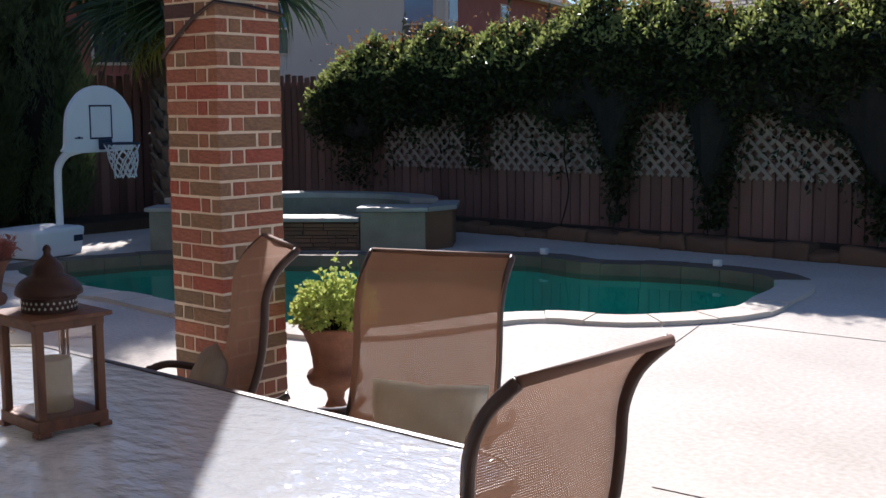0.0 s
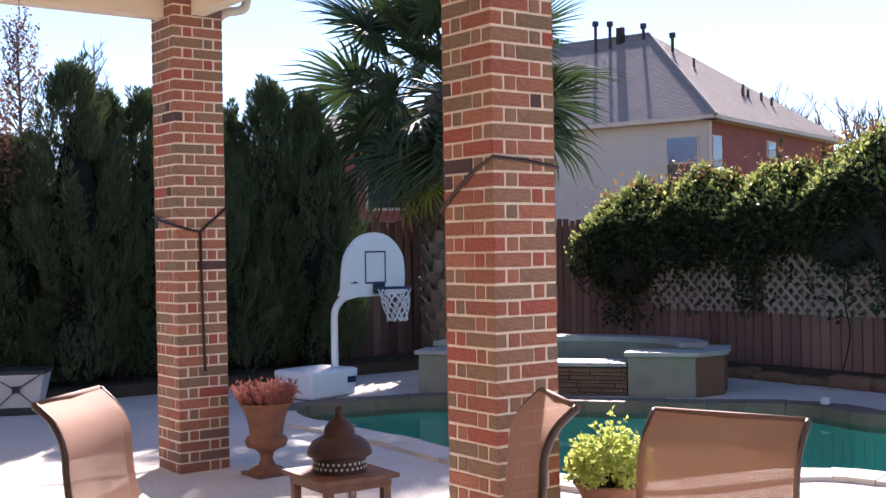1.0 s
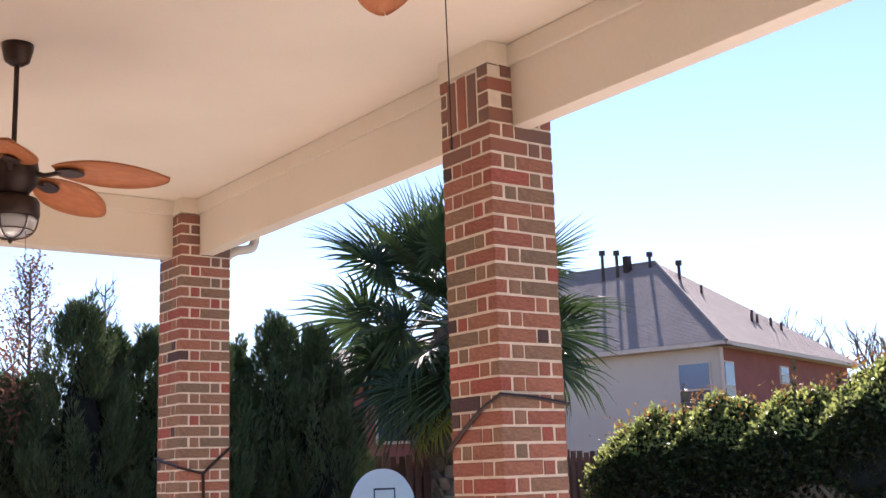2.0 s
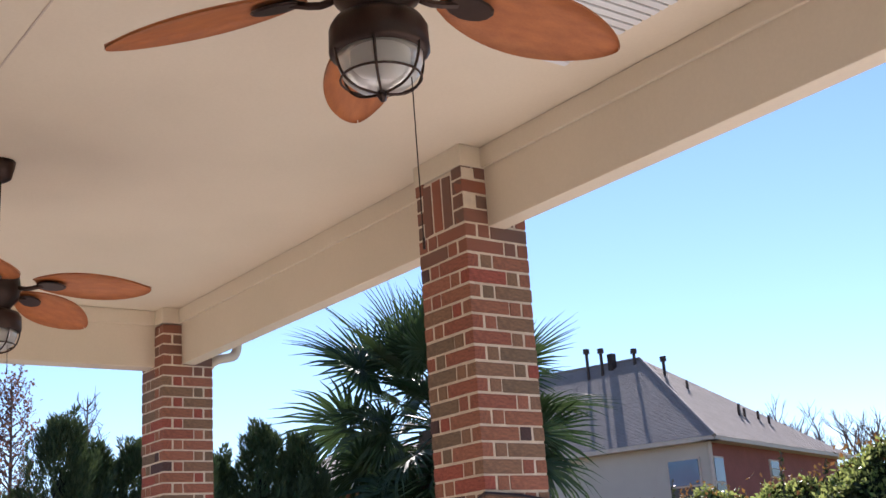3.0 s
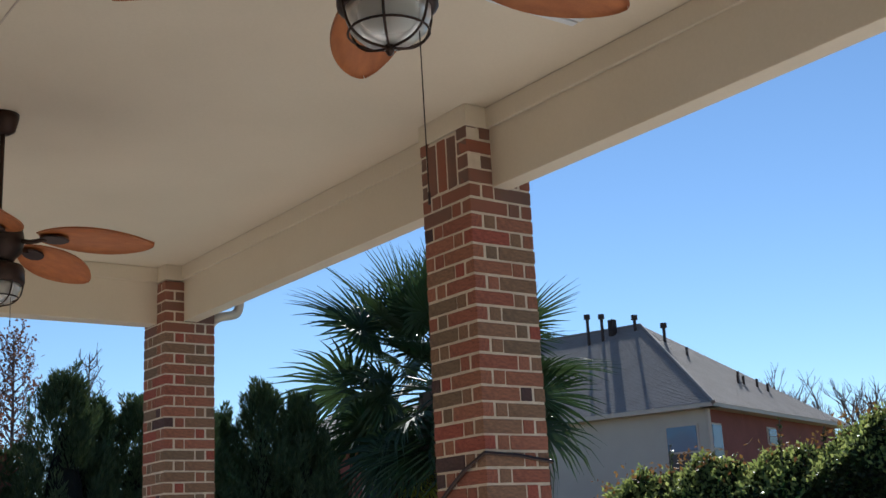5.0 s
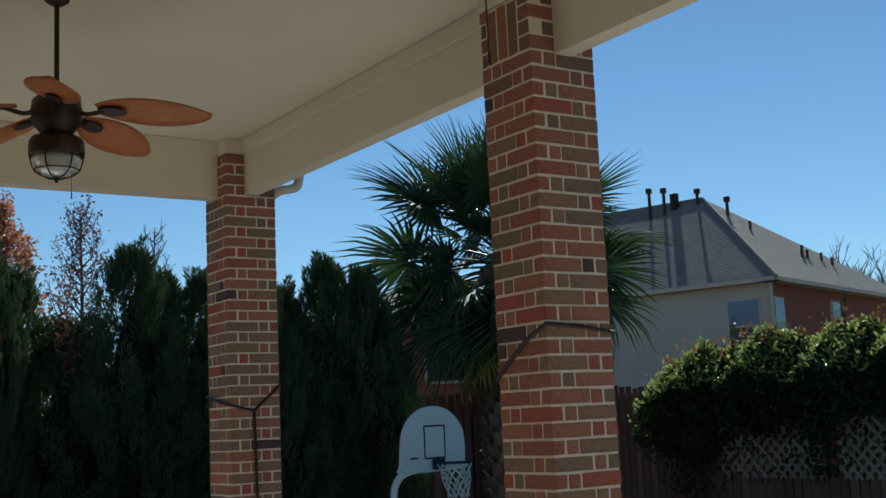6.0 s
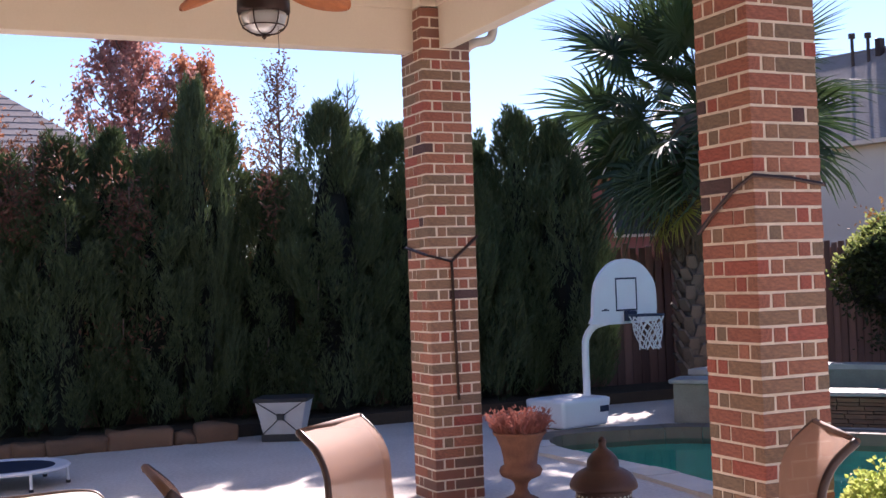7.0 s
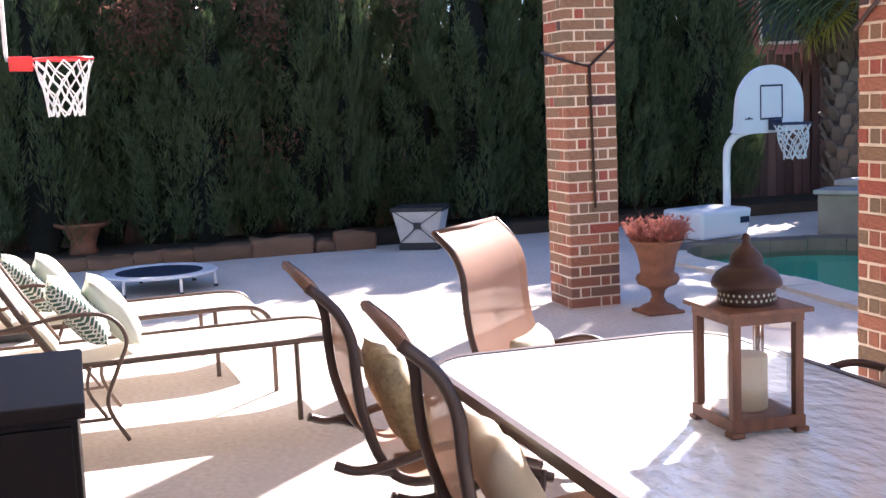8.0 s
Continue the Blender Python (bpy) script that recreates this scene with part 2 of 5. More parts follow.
def glass_mat(name, colour=(1, 1, 1), rough=0.0, ior=1.45, wave=0.0, scale=10.0, mixed=0.0, tint=(0.8, 0.85, 0.88), stretch=(1, 1, 1)):
    m = bpy.data.materials.new(name)
    m.use_nodes = True
    n, l = m.node_tree.nodes, m.node_tree.links
    b = n["Principled BSDF"]
    b.inputs["Base Color"].default_value = (*(tint if mixed else colour), 1)
    b.inputs["Transmission Weight"].default_value = 1.0 - mixed
    b.inputs["Roughness"].default_value, b.inputs["IOR"].default_value = rough, ior
    if wave:
        co, mp, no, bp = (n.new("ShaderNode" + k) for k in ("TexCoord", "Mapping", "TexNoise", "Bump"))
        mp.inputs["Scale"].default_value = stretch
        no.inputs["Scale"].default_value, no.inputs["Detail"].default_value = scale, 3
        bp.inputs["Strength"].default_value, bp.inputs["Distance"].default_value = wave, 0.02
        l.new(co.outputs["Object"], mp.inputs[0])
        l.new(mp.outputs[0], no.inputs["Vector"])
        l.new(no.outputs[0], bp.inputs["Height"])
        l.new(bp.outputs[0], b.inputs["Normal"])
    return m


M["glass"] = glass_mat("clear_glass")
M["pane"] = glass_mat("window_pane", rough=0.03, mixed=0.85, tint=(0.05, 0.06, 0.07))


def water_mat():
    """Still water: clear to look into, with a rippled gloss."""
    m = bpy.data.materials.new("pool_water")
    m.use_nodes = True
    n, l = m.node_tree.nodes, m.node_tree.links
    n.remove(n["Principled BSDF"])
    clear, gloss, fres, mix, bp, no = (n.new("ShaderNode" + k) for k in ("BsdfTransparent", "BsdfGlossy", "Fresnel", "MixShader", "Bump", "TexNoise"))
    clear.inputs[0].default_value = (0.55, 0.95, 0.9, 1)
    gloss.inputs["Roughness"].default_value = 0.03
    fres.inputs["IOR"].default_value = 1.33
    no.inputs["Scale"].default_value, no.inputs["Detail"].default_value = 4.0, 3
    bp.inputs["Strength"].default_value, bp.inputs["Distance"].default_value = 0.12, 0.02
    l.new(no.outputs[0], bp.inputs["Height"])
    l.new(bp.outputs[0], gloss.inputs["Normal"])
    l.new(fres.outputs[0], mix.inputs[0])
    l.new(clear.outputs[0], mix.inputs[1])
    l.new(gloss.outputs[0], mix.inputs[2])
    l.new(mix.outputs[0], n["Material Output"].inputs[0])
    return m


M["water"] = water_mat()
M["table_glass"] = glass_mat("hammered_glass", rough=0.07, ior=1.52, wave=0.5, scale=12, mixed=0.66, tint=(0.8, 0.84, 0.9), stretch=(1, 1.7, 1))
M["globe"] = glass_mat("frosted_seeded_glass", rough=0.35, ior=1.4, mixed=0.5, tint=(0.75, 0.72, 0.66))


def sling_mat():
    """Woven mesh: open between the threads, lit through from behind."""
    m = mat("brown_sling_mesh", (0.40, 0.22, 0.135), (0.32, 0.165, 0.10), rough=0.75, scale=4, fine=150, bump=0.15, through=0.09)
    n, l = m.node_tree.nodes, m.node_tree.links
    out = n["Material Output"]
    src = out.inputs[0].links[0].from_socket
    tr, ms, co, cell, hole = (n.new("ShaderNode" + k) for k in ("BsdfTransparent", "MixShader", "TexCoord", "TexVoronoi", "Math"))
    cell.voronoi_dimensions = "2D"
    cell.inputs["Scale"].default_value, cell.inputs["Randomness"].default_value = 150, 0.15
    hole.operation, hole.inputs[1].default_value = "LESS_THAN", 0.17
    l.new(co.outputs["UV"], cell.inputs["Vector"])
    l.new(cell.outputs["Distance"], hole.inputs[0])
    l.new(hole.outputs[0], ms.inputs[0])
    l.new(src, ms.inputs[1])
    l.new(tr.outputs[0], ms.inputs[2])
    l.new(ms.outputs[0], out.inputs[0])
    return m


M["sling"] = sling_mat()
# Darker brown than the sling: shade on the wrapped top is in the colour.
M["sling_hem_shaded"] = mat("shaded_sling_hem", (0.2, 0.105, 0.068), (0.15, 0.075, 0.05), rough=0.75, scale=4, fine=190, bump=0.25)


def pattern_mat():
    """Pillow cloth printed with green zigzags."""
    m = mat("zigzag_print", (0.7, 0.72, 0.64), (0.64, 0.66, 0.58), rough=0.9, fine=180, bump=0.25)
    n, l = m.node_tree.nodes, m.node_tree.links
    co, wv, mx, th = n.new("ShaderNodeTexCoord"), n.new("ShaderNodeTexBrick"), n.new("ShaderNodeMix"), n.new("ShaderNodeMapping")
    th.inputs["Rotation"].default_value = (0, 0, radians(45))
    wv.inputs["Scale"].default_value = 14
    wv.inputs["Mortar Size"].default_value = 0.045
    wv.inputs["Color1"].default_value = wv.inputs["Color2"].default_value = (0.05, 0.12, 0.09, 1)
    wv.inputs["Mortar"].default_value = (0.72, 0.75, 0.66, 1)
    l.new(co.outputs["Object"], th.inputs[0])
    l.new(th.outputs[0], wv.inputs["Vector"])
    l.new(wv.outputs[0], n["Principled BSDF"].inputs["Base Color"])
    return m


M["zigzag"] = pattern_mat()
M["floral"] = mat("floral_print", (0.55, 0.46, 0.28), (0.16, 0.12, 0.06), rough=0.9, scale=14, fine=60, bump=0.2, specks=0.4)


# ---- building helpers ----
def mesh_of(name, bm, material, smooth=False):
    me = bpy.data.meshes.new(name)
    bm.normal_update()
    bm.to_mesh(me)
    bm.free()
    if material:
        me.materials.append(material)
    if smooth:
        for p in me.polygons:
            p.use_smooth = True
    return me


def part(name, bm, material, parent=None, label="", smooth=False):
    ob = new(name, bm if isinstance(bm, bpy.types.Mesh) else mesh_of(name, bm, material, smooth))
    ob.parent = parent
    return tagged(ob, label)


def thing(name, label, category, at=(0, 0, 0), turn=0.0, group="", kind=""):
    ob = new(name)
    ob.empty_display_size = 0.1
    ob.matrix_world = pose(*at, 0, 0, turn)
    return tagged(ob, label, category, group, kind)


def box(x0, x1, y0, y1, z0, z1, bevel=0.0, taper=0.0, bm=None):
    bm = bm or bmesh.new()
    made = bmesh.ops.create_cube(bm, size=1)["verts"]
    for v in made:
        k = 1 - taper * (0.5 - v.co.z)
        v.co = ((x0 + x1) / 2 + v.co.x * (x1 - x0) * k, (y0 + y1) / 2 + v.co.y * (y1 - y0) * k, (z0 + z1) / 2 + v.co.z * (z1 - z0))
    if bevel:
        es = list({e for v in made for e in v.link_edges})
        bmesh.ops.bevel(bm, geom=es, offset=bevel, segments=2, affect="EDGES", profile=0.6)
    return bm


def ring(bm, centre, side, up, r, n=8):
    return [bm.verts.new(centre + (side * math.cos(2 * math.pi * k / n) + up * math.sin(2 * math.pi * k / n)) * r) for k in range(n)]


def tube(points, r=0.01, n=8, closed=False, bm=None, radii=None):
    """A round bar along points."""
    bm = bm or bmesh.new()
    pts = [Vector(p) for p in points]
    last, first = None, None
    side = None
    for i, p in enumerate(pts):
        a = pts[i - 1] if i or closed else p
        b = pts[(i + 1) % len(pts)] if i < len(pts) - 1 or closed else p
        d = (b - a).normalized()
        if side is None:
            side = d.orthogonal().normalized()
        side = (side - d * side.dot(d)).normalized()
        loop = ring(bm, p, side, d.cross(side), radii[i] if radii else r, n)
        if last:
            for k in range(n):
                bm.faces.new((last[k], last[(k + 1) % n], loop[(k + 1) % n], loop[k]))
        first, last = first or loop, loop
    if closed:
        for k in range(n):
            bm.faces.new((last[k], last[(k + 1) % n], first[(k + 1) % n], first[k]))
    else:
        bm.faces.new(first[::-1])
        bm.faces.new(last)
    return bm


def lathe(profile, n=24, bm=None, cap=True):
    """A turned form from (radius, height) pairs."""
    bm = bm or bmesh.new()
    loops = [[bm.verts.new((r * math.cos(2 * math.pi * k / n), r * math.sin(2 * math.pi * k / n), z)) for k in range(n)] for r, z in profile]
    for a, b in zip(loops, loops[1:]):
        for k in range(n):
            bm.faces.new((a[k], a[(k + 1) % n], b[(k + 1) % n], b[k]))
    if cap:
        bm.faces.new(loops[0][::-1])
        bm.faces.new(loops[-1])
    return bm


def smooth_path(pts, steps=6, closed=False):
    """A rounded line through the points."""
    pts = [Vector(p) for p in pts]
    out, n = [], len(pts)
    for i in range(n if closed else n - 1):
        if closed:
            p = [pts[(i + k - 1) % n] for k in range(4)]
        else:
            p = [pts[max(i - 1, 0)], pts[i], pts[i + 1], pts[min(i + 2, n - 1)]]
        for s in range(steps):
            t = s / steps
            out.append(0.5 * (2 * p[1] + (p[2] - p[0]) * t + (2 * p[0] - 5 * p[1] + 4 * p[2] - p[3]) * t * t + (3 * p[1] - p[0] - 3 * p[2] + p[3]) * t ** 3))
    if not closed:
        out.append(pts[-1])
    return out


def leaves(name, centres, along, length, width, material, rng, fold=0.25):
    """Many small pointed leaves, each of four corners folded along its middle."""
    c, d = np.asarray(centres, float), np.asarray(along, float)
    d = d / np.linalg.norm(d, axis=1, keepdims=True)
    r = rng.normal(size=c.shape)
    s = np.cross(d, r)
    s /= np.linalg.norm(s, axis=1, keepdims=True) + 1e-9
    up = np.cross(s, d)
    L, W = np.broadcast_to(length, len(c))[:, None], np.broadcast_to(width, len(c))[:, None]
    v = np.stack([c, c + d * L * 0.5 + s * W * 0.5 + up * W * fold, c + d * L, c + d * L * 0.5 - s * W * 0.5 + up * W * fold], 1).reshape(-1, 3)
    i = np.arange(len(c)) * 4
    me = bpy.data.meshes.new(name)
    me.from_pydata(v.tolist(), [], np.stack([i, i + 1, i + 2, i + 3], 1).tolist())
    me.materials.append(material)
    return me


def prism(outline, z0, z1, bm=None):
    """An upright solid over a flat outline."""
    bm = bm or bmesh.new()
    lo = [bm.verts.new((x, y, z0)) for x, y in outline]
    hi = [bm.verts.new((x, y, z1)) for x, y in outline]
    n = len(lo)
    for k in range(n):
        bm.faces.new((lo[k], lo[(k + 1) % n], hi[(k + 1) % n], hi[k]))
    bm.faces.new(lo[::-1])
    bm.faces.new(hi)
    return bm


# ---- the setting: deck, pool, spa ----
POOL = [(-6.35, 2.55), (-6.3, 3.1), (-6.0, 4.0), (-4.66, 4.86), (-3.6, 5.7), (-2.85, 6.3), (-2.05, 6.18), (-1.4, 6.45), (-0.8, 6.58), (-0.2, 6.45), (0.15, 6.0),
        (0.28, 5.3), (0.36, 4.6), (-0.1, 3.9), (-0.6, 3.7), (-0.92, 3.35), (-1.1, 2.6), (-1.5, 2.1), (-2.6, 2.05), (-3.9, 2.15), (-5.0, 2.1), (-5.9, 2.15)]
loop = [Vector((p.x, p.y, 0)) for p in smooth_path([(x, y, 0) for x, y in POOL], 5, True)]


def outward(pts, d):
    """The closed outline moved outwards by d."""
    n, out = len(pts), []
    for i, p in enumerate(pts):
        t = (pts[(i + 1) % n] - pts[i - 1]).normalized()
        out.append(p + Vector((-t.y, t.x, 0)) * d)
    return out


bm = bmesh.new()
rim = [bm.verts.new(p) for p in outward(loop, 0.05)]
far = [bm.verts.new((x, y, 0)) for x, y in ((-1500, -1500), (1500, -1500), (1500, 1500), (-1500, 1500))]
near = [bm.verts.new((x, y, 0)) for x, y in ((-9.0, -7), (9, -7), (9, 8.0), (-9.0, 8.0))]
rings = [[bm.edges.new((v[i], v[(i + 1) % len(v)])) for i in range(len(v))] for v in (rim, near, far)]
inner = bmesh.ops.triangle_fill(bm, edges=rings[0] + rings[1], use_beauty=True)["geom"]
for f in inner:
    if isinstance(f, bmesh.types.BMFace):
        f.material_index = 0
outer = bmesh.ops.triangle_fill(bm, edges=rings[1] + rings[2], use_beauty=True)["geom"]
for f in outer:
    if isinstance(f, bmesh.types.BMFace):
        f.material_index = 1
bm.normal_update()
for f in bm.faces:
    if f.normal.z < 0:
        f.normal_flip()
ground = part("ground", bm, M["concrete"])
ground.data.materials.append(M["grass"])
tagged(ground, "exposed aggregate concrete pool deck with lawn beyond", "ground", kind="structure")

bm = bmesh.new()
lo = [bm.verts.new(p + Vector((0, 0, -1.3))) for p in loop]
hi = [bm.verts.new(p + Vector((0, 0, 0.0))) for p in loop]
for k in range(len(lo)):
    bm.faces.new((lo[k], hi[k], hi[(k + 1) % len(lo)], lo[(k + 1) % len(lo)]))
bm.faces.new(lo)
pool = part("pool_basin", bm, M["plaster"])
tagged(pool, "teal plastered swimming pool basin", "pool", kind="structure")
bm = bmesh.new()
bm.faces.new([bm.verts.new(p + Vector((0, 0, -0.085))) for p in outward(loop, 0.0)])
bm.normal_update()
if next(iter(bm.faces)).normal.z < 0:
    bmesh.ops.reverse_faces(bm, faces=bm.faces)
water = part("pool_water", bm, M["water"])
tagged(water, "still teal swimming pool water", "water", kind="structure")
water.visible_shadow = False

# coping stones round the pool
coping = thing("pool_coping", "cream stone coping round the pool edge", "coping", kind="structure")
ends, dist = [0.0], 0.0
for i in range(len(loop)):
    dist += (loop[(i + 1) % len(loop)] - loop[i]).length
    ends.append(dist)
COUNT = 46
cut = [k * dist / COUNT for k in range(COUNT + 1)]


def on_loop(pts, s):
    s %= dist
    i = max(k for k in range(len(loop)) if ends[k] <= s)
    return pts[i].lerp(pts[(i + 1) % len(pts)], (s - ends[i]) / (ends[i + 1] - ends[i]))


outer_loop, inner_loop = outward(loop, 0.31), outward(loop, -0.02)
for k in range(COUNT):
    a, b = cut[k] + 0.003, cut[k + 1] - 0.003
    m_ = (a + b) / 2
    pts = [on_loop(inner_loop, a), on_loop(inner_loop, m_), on_loop(inner_loop, b), on_loop(outer_loop, b), on_loop(outer_loop, m_), on_loop(outer_loop, a)]
    top = 0.035 + 0.004 * math.sin(k * 2.3)
    bm = prism([(p.x, p.y) for p in pts], -0.14, top)
    # Stones on the far side take the copy with shade in its colour.
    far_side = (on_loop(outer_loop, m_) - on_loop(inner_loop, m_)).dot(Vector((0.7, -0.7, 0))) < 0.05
    part("coping_stone", bm, M["coping_shaded"] if far_side else M["coping"], coping)

# skimmer returns: small white fittings on the pool's far edge
for x, y in ((-2.75, 6.48), (-0.85, 6.76)):
    part("pool_fitting", box(-0.04, 0.04, -0.03, 0.03, 0, 0.07, 0.012), M["white_plastic"])
    ob = bpy.context.scene.collection.objects[-1]
    ob.location = (x, y, 0.03)
    tagged(ob, "small white plastic fitting on the pool edge", "pool fitting")

# joints cut into the deck
for k, pts in enumerate((((0.95, 2.2), (0.42, 4.15)), ((0.62, 4.2), (9, 4.75)), ((2.1, 0.6), (9, 1.0)))):
    (x0, y0), (x1, y1) = pts
    d = Vector((x1 - x0, y1 - y0, 0))
    bm = box(0, d.length, -0.003, 0.003, 0.001, 0.003)
    ob = part("deck_joint", bm, M["soil"])
    ob.matrix_world = pose(x0, y0, 0, 0, 0, math.degrees(math.atan2(d.y, d.x)))
    tagged(ob, "dark control joint in the concrete deck", "joint", kind="structure")

# raised spa
spa = thing("raised_spa", "raised stone spa with a stacked stone spillway", "spa", (-5.4, 5.13, 0), 36.9)
spa.scale = (0.97, 1.0, 0.9)
for x0, x1 in ((-1.6, -0.8), (0.9, 1.66)):
    part("pier", box(x0, x1, 0, 0.35, 0, 0.49, 0.01), M["spa_wall"], spa, "smooth grey-green stone faced pier")
    part("pier_cap", box(x0 - 0.04, x1 + 0.04, -0.05, 0.42, 0.494, 0.55, 0.015), M["slab"], spa, "thick grey stone cap")
part("end_wall", prism([(1.664, 0.02), (1.95, 0.36), (1.95, 1.0), (1.664, 1.0)], 0, 0.49), M["stone"], spa, "angled brown stone end wall")
part("end_cap", prism([(1.704, -0.03), (2.0, 0.34), (2.0, 1.0), (1.704, 1.0)], 0.494, 0.55), M["slab"], spa)
part("spillway_slab", box(-0.79, 0.89, -0.06, 0.4, 0.37, 0.42, 0.012), M["slab"], spa, "pale stone spillway slab")
part("spillway_core", box(-0.79, 0.89, 0.07, 0.35, 0, 0.368), M["soil"], spa)
rng_s = random.Random(4)
z = 0.005
while z < 0.35:
    h = min(rng_s.uniform(0.035, 0.06), 0.366 - z)
    x = -0.79
    while x < 0.88:
        w = min(rng_s.uniform(0.12, 0.36), 0.89 - x)
        part("ledge_stone", box(x + 0.003, x + w - 0.003, rng_s.uniform(-0.012, 0.02), 0.09, z + 0.003, z + h - 0.003, 0.005), M["stone"], spa)
        x += w
    z += h
back = []
for k in range(0, 19):
    a = math.pi * k / 18
    back.append((1.65 * math.cos(a) + 0.05, 0.75 + 1.15 * math.sin(a)))
inner_ring = [(0.05 + (x - 0.05) * 0.82, 0.75 + (y - 0.75) * 0.74) for x, y in back]
part("back_wall", prism(back + inner_ring[::-1], 0, 0.53), M["spa_wall"], spa, "curved grey stone spa wall")
part("back_cap", prism([(0.05 + (x - 0.05) * 1.03, 0.75 + (y - 0.75) * 1.04) for x, y in back] + inner_ring[::-1], 0.533, 0.60), M["slab"], spa, "curved stone cap")
part("spa_water", prism([(1.3, 0.36), (1.3, 0.9)] + inner_ring[2:-2] + [(-1.3, 0.9), (-1.3, 0.36)], 0.05, 0.22), M["plaster"], spa, "teal spa water")

# ---- the patio roof ----
tagged(part("ceiling", box(-4.3, 8.2, -5.2, 0.16, 3.93, 4.0), M["stucco"]), "cream painted patio ceiling", "ceiling", kind="structure")
part("ceiling_seam", box(-4.1, 8.0, -2.297, -2.289, 3.926, 3.9295), M["trim"])
tagged(bpy.context.scene.collection.objects[-1], "thin seam along the patio ceiling boards", "trim", kind="structure")
beam = thing("patio_beam", "cream painted beam along the patio edge", "beam", kind="structure")
part("beam_board", box(-4.15, 8.2, 0.155, 0.27, 3.494, 3.93, 0.006), M["stucco"], beam)
part("frieze_board", box(-3.95, 8.2, 0.13, 0.154, 3.815, 3.928, 0.006), M["stucco"], beam)
side = thing("side_beam", "cream painted beam across the patio end", "beam", kind="structure")
part("beam_board", box(-4.15, -3.98, -5.2, 0.158, 3.49, 3.93, 0.006), M["stucco"], side)
part("frieze_board", box(-3.98, -3.955, -5.2, 0.13, 3.815, 3.928, 0.006), M["stucco"], side)
for x in (0.0, -3.82):
    tagged(part("column_cap", box(x - 0.415, x + 0.005, -0.005, 0.153, 3.812, 3.929, 0.004), M["stucco"]), "cream boxed cap over a brick column", "trim", kind="structure")
roof = thing("patio_roof", "shingled patio roof with gutter", "roof", kind="structure")
part("roof_deck", box(-4.9, 8.4, -5.6, 0.66, 4.004, 4.1), M["shingle"], roof)
part("fascia", box(-4.9, 8.4, 0.66, 0.69, 3.86, 4.12, 0.004), M["trim"], roof)
part("gutter", box(-4.9, 8.4, 0.692, 0.78, 3.87, 3.99, 0.015), M["trim"], roof)
part("downspout", tube(smooth_path([(-3.93, 0.72, 3.87), (-3.93, 0.69, 3.72), (-3.93, 0.65, 3.61), (-3.93, 0.5, 3.565), (-4.0, 0.455, 3.5), (-4.1, 0.45, 3.3), (-4.13, 0.45, 0.2)], 6), 0.038, 10), M["stucco"], roof, "cream downspout elbow", True)
# White strips on grey, added to stand for stripes of reflected sunlight.
vent = thing("ceiling_vent", "white strips on the patio ceiling standing for reflected sunlight", "vent", (1.0, -0.66, 3.93), kind="structure")
part("backing", box(0, 2.4, 0, 0.5, -0.004, -0.001), M["stripe_gap"], vent, "grey gap between the light stripes")
slat = None
for k in range(48):
    ob = part("slat", slat.data if slat else box(0.004, 0.041, 0.0, 0.5, -0.014, -0.0045, 0.003), M["white_plastic"], vent)
    slat = slat or ob
    ob.matrix_local = pose(0.05 * k, 0, 0)
house_wall = part("wall_house", box(-4.0, 8.2, -5.4, -5.2, 0, 3.928), M["house_wall"])
tagged(house_wall, "beige rendered house wall behind the patio", "wall", kind="structure")


# ---- brick columns ----
def brick_mesh(k):
    """A brick of unit size along x, y and z, with worn edges."""
    r = random.Random(k)
    bm = box(-0.5, 0.5, -0.5, 0.5, -0.5, 0.5)
    bmesh.ops.bevel(bm, geom=bm.edges[:], offset=0.03, segments=1, affect="EDGES")
    for v in bm.verts:
        v.co += Vector((r.uniform(-0.008, 0.008), r.uniform(-0.02, 0.02), r.uniform(-0.025, 0.025)))
    return mesh_of("brick", bm, M["brick"])


BRICKS = [brick_mesh(k) for k in range(4)]
HALVES = [brick_mesh(k) for k in range(4, 7)]
SIDE, LONG, DEEP = 0.41, 0.244, 0.070


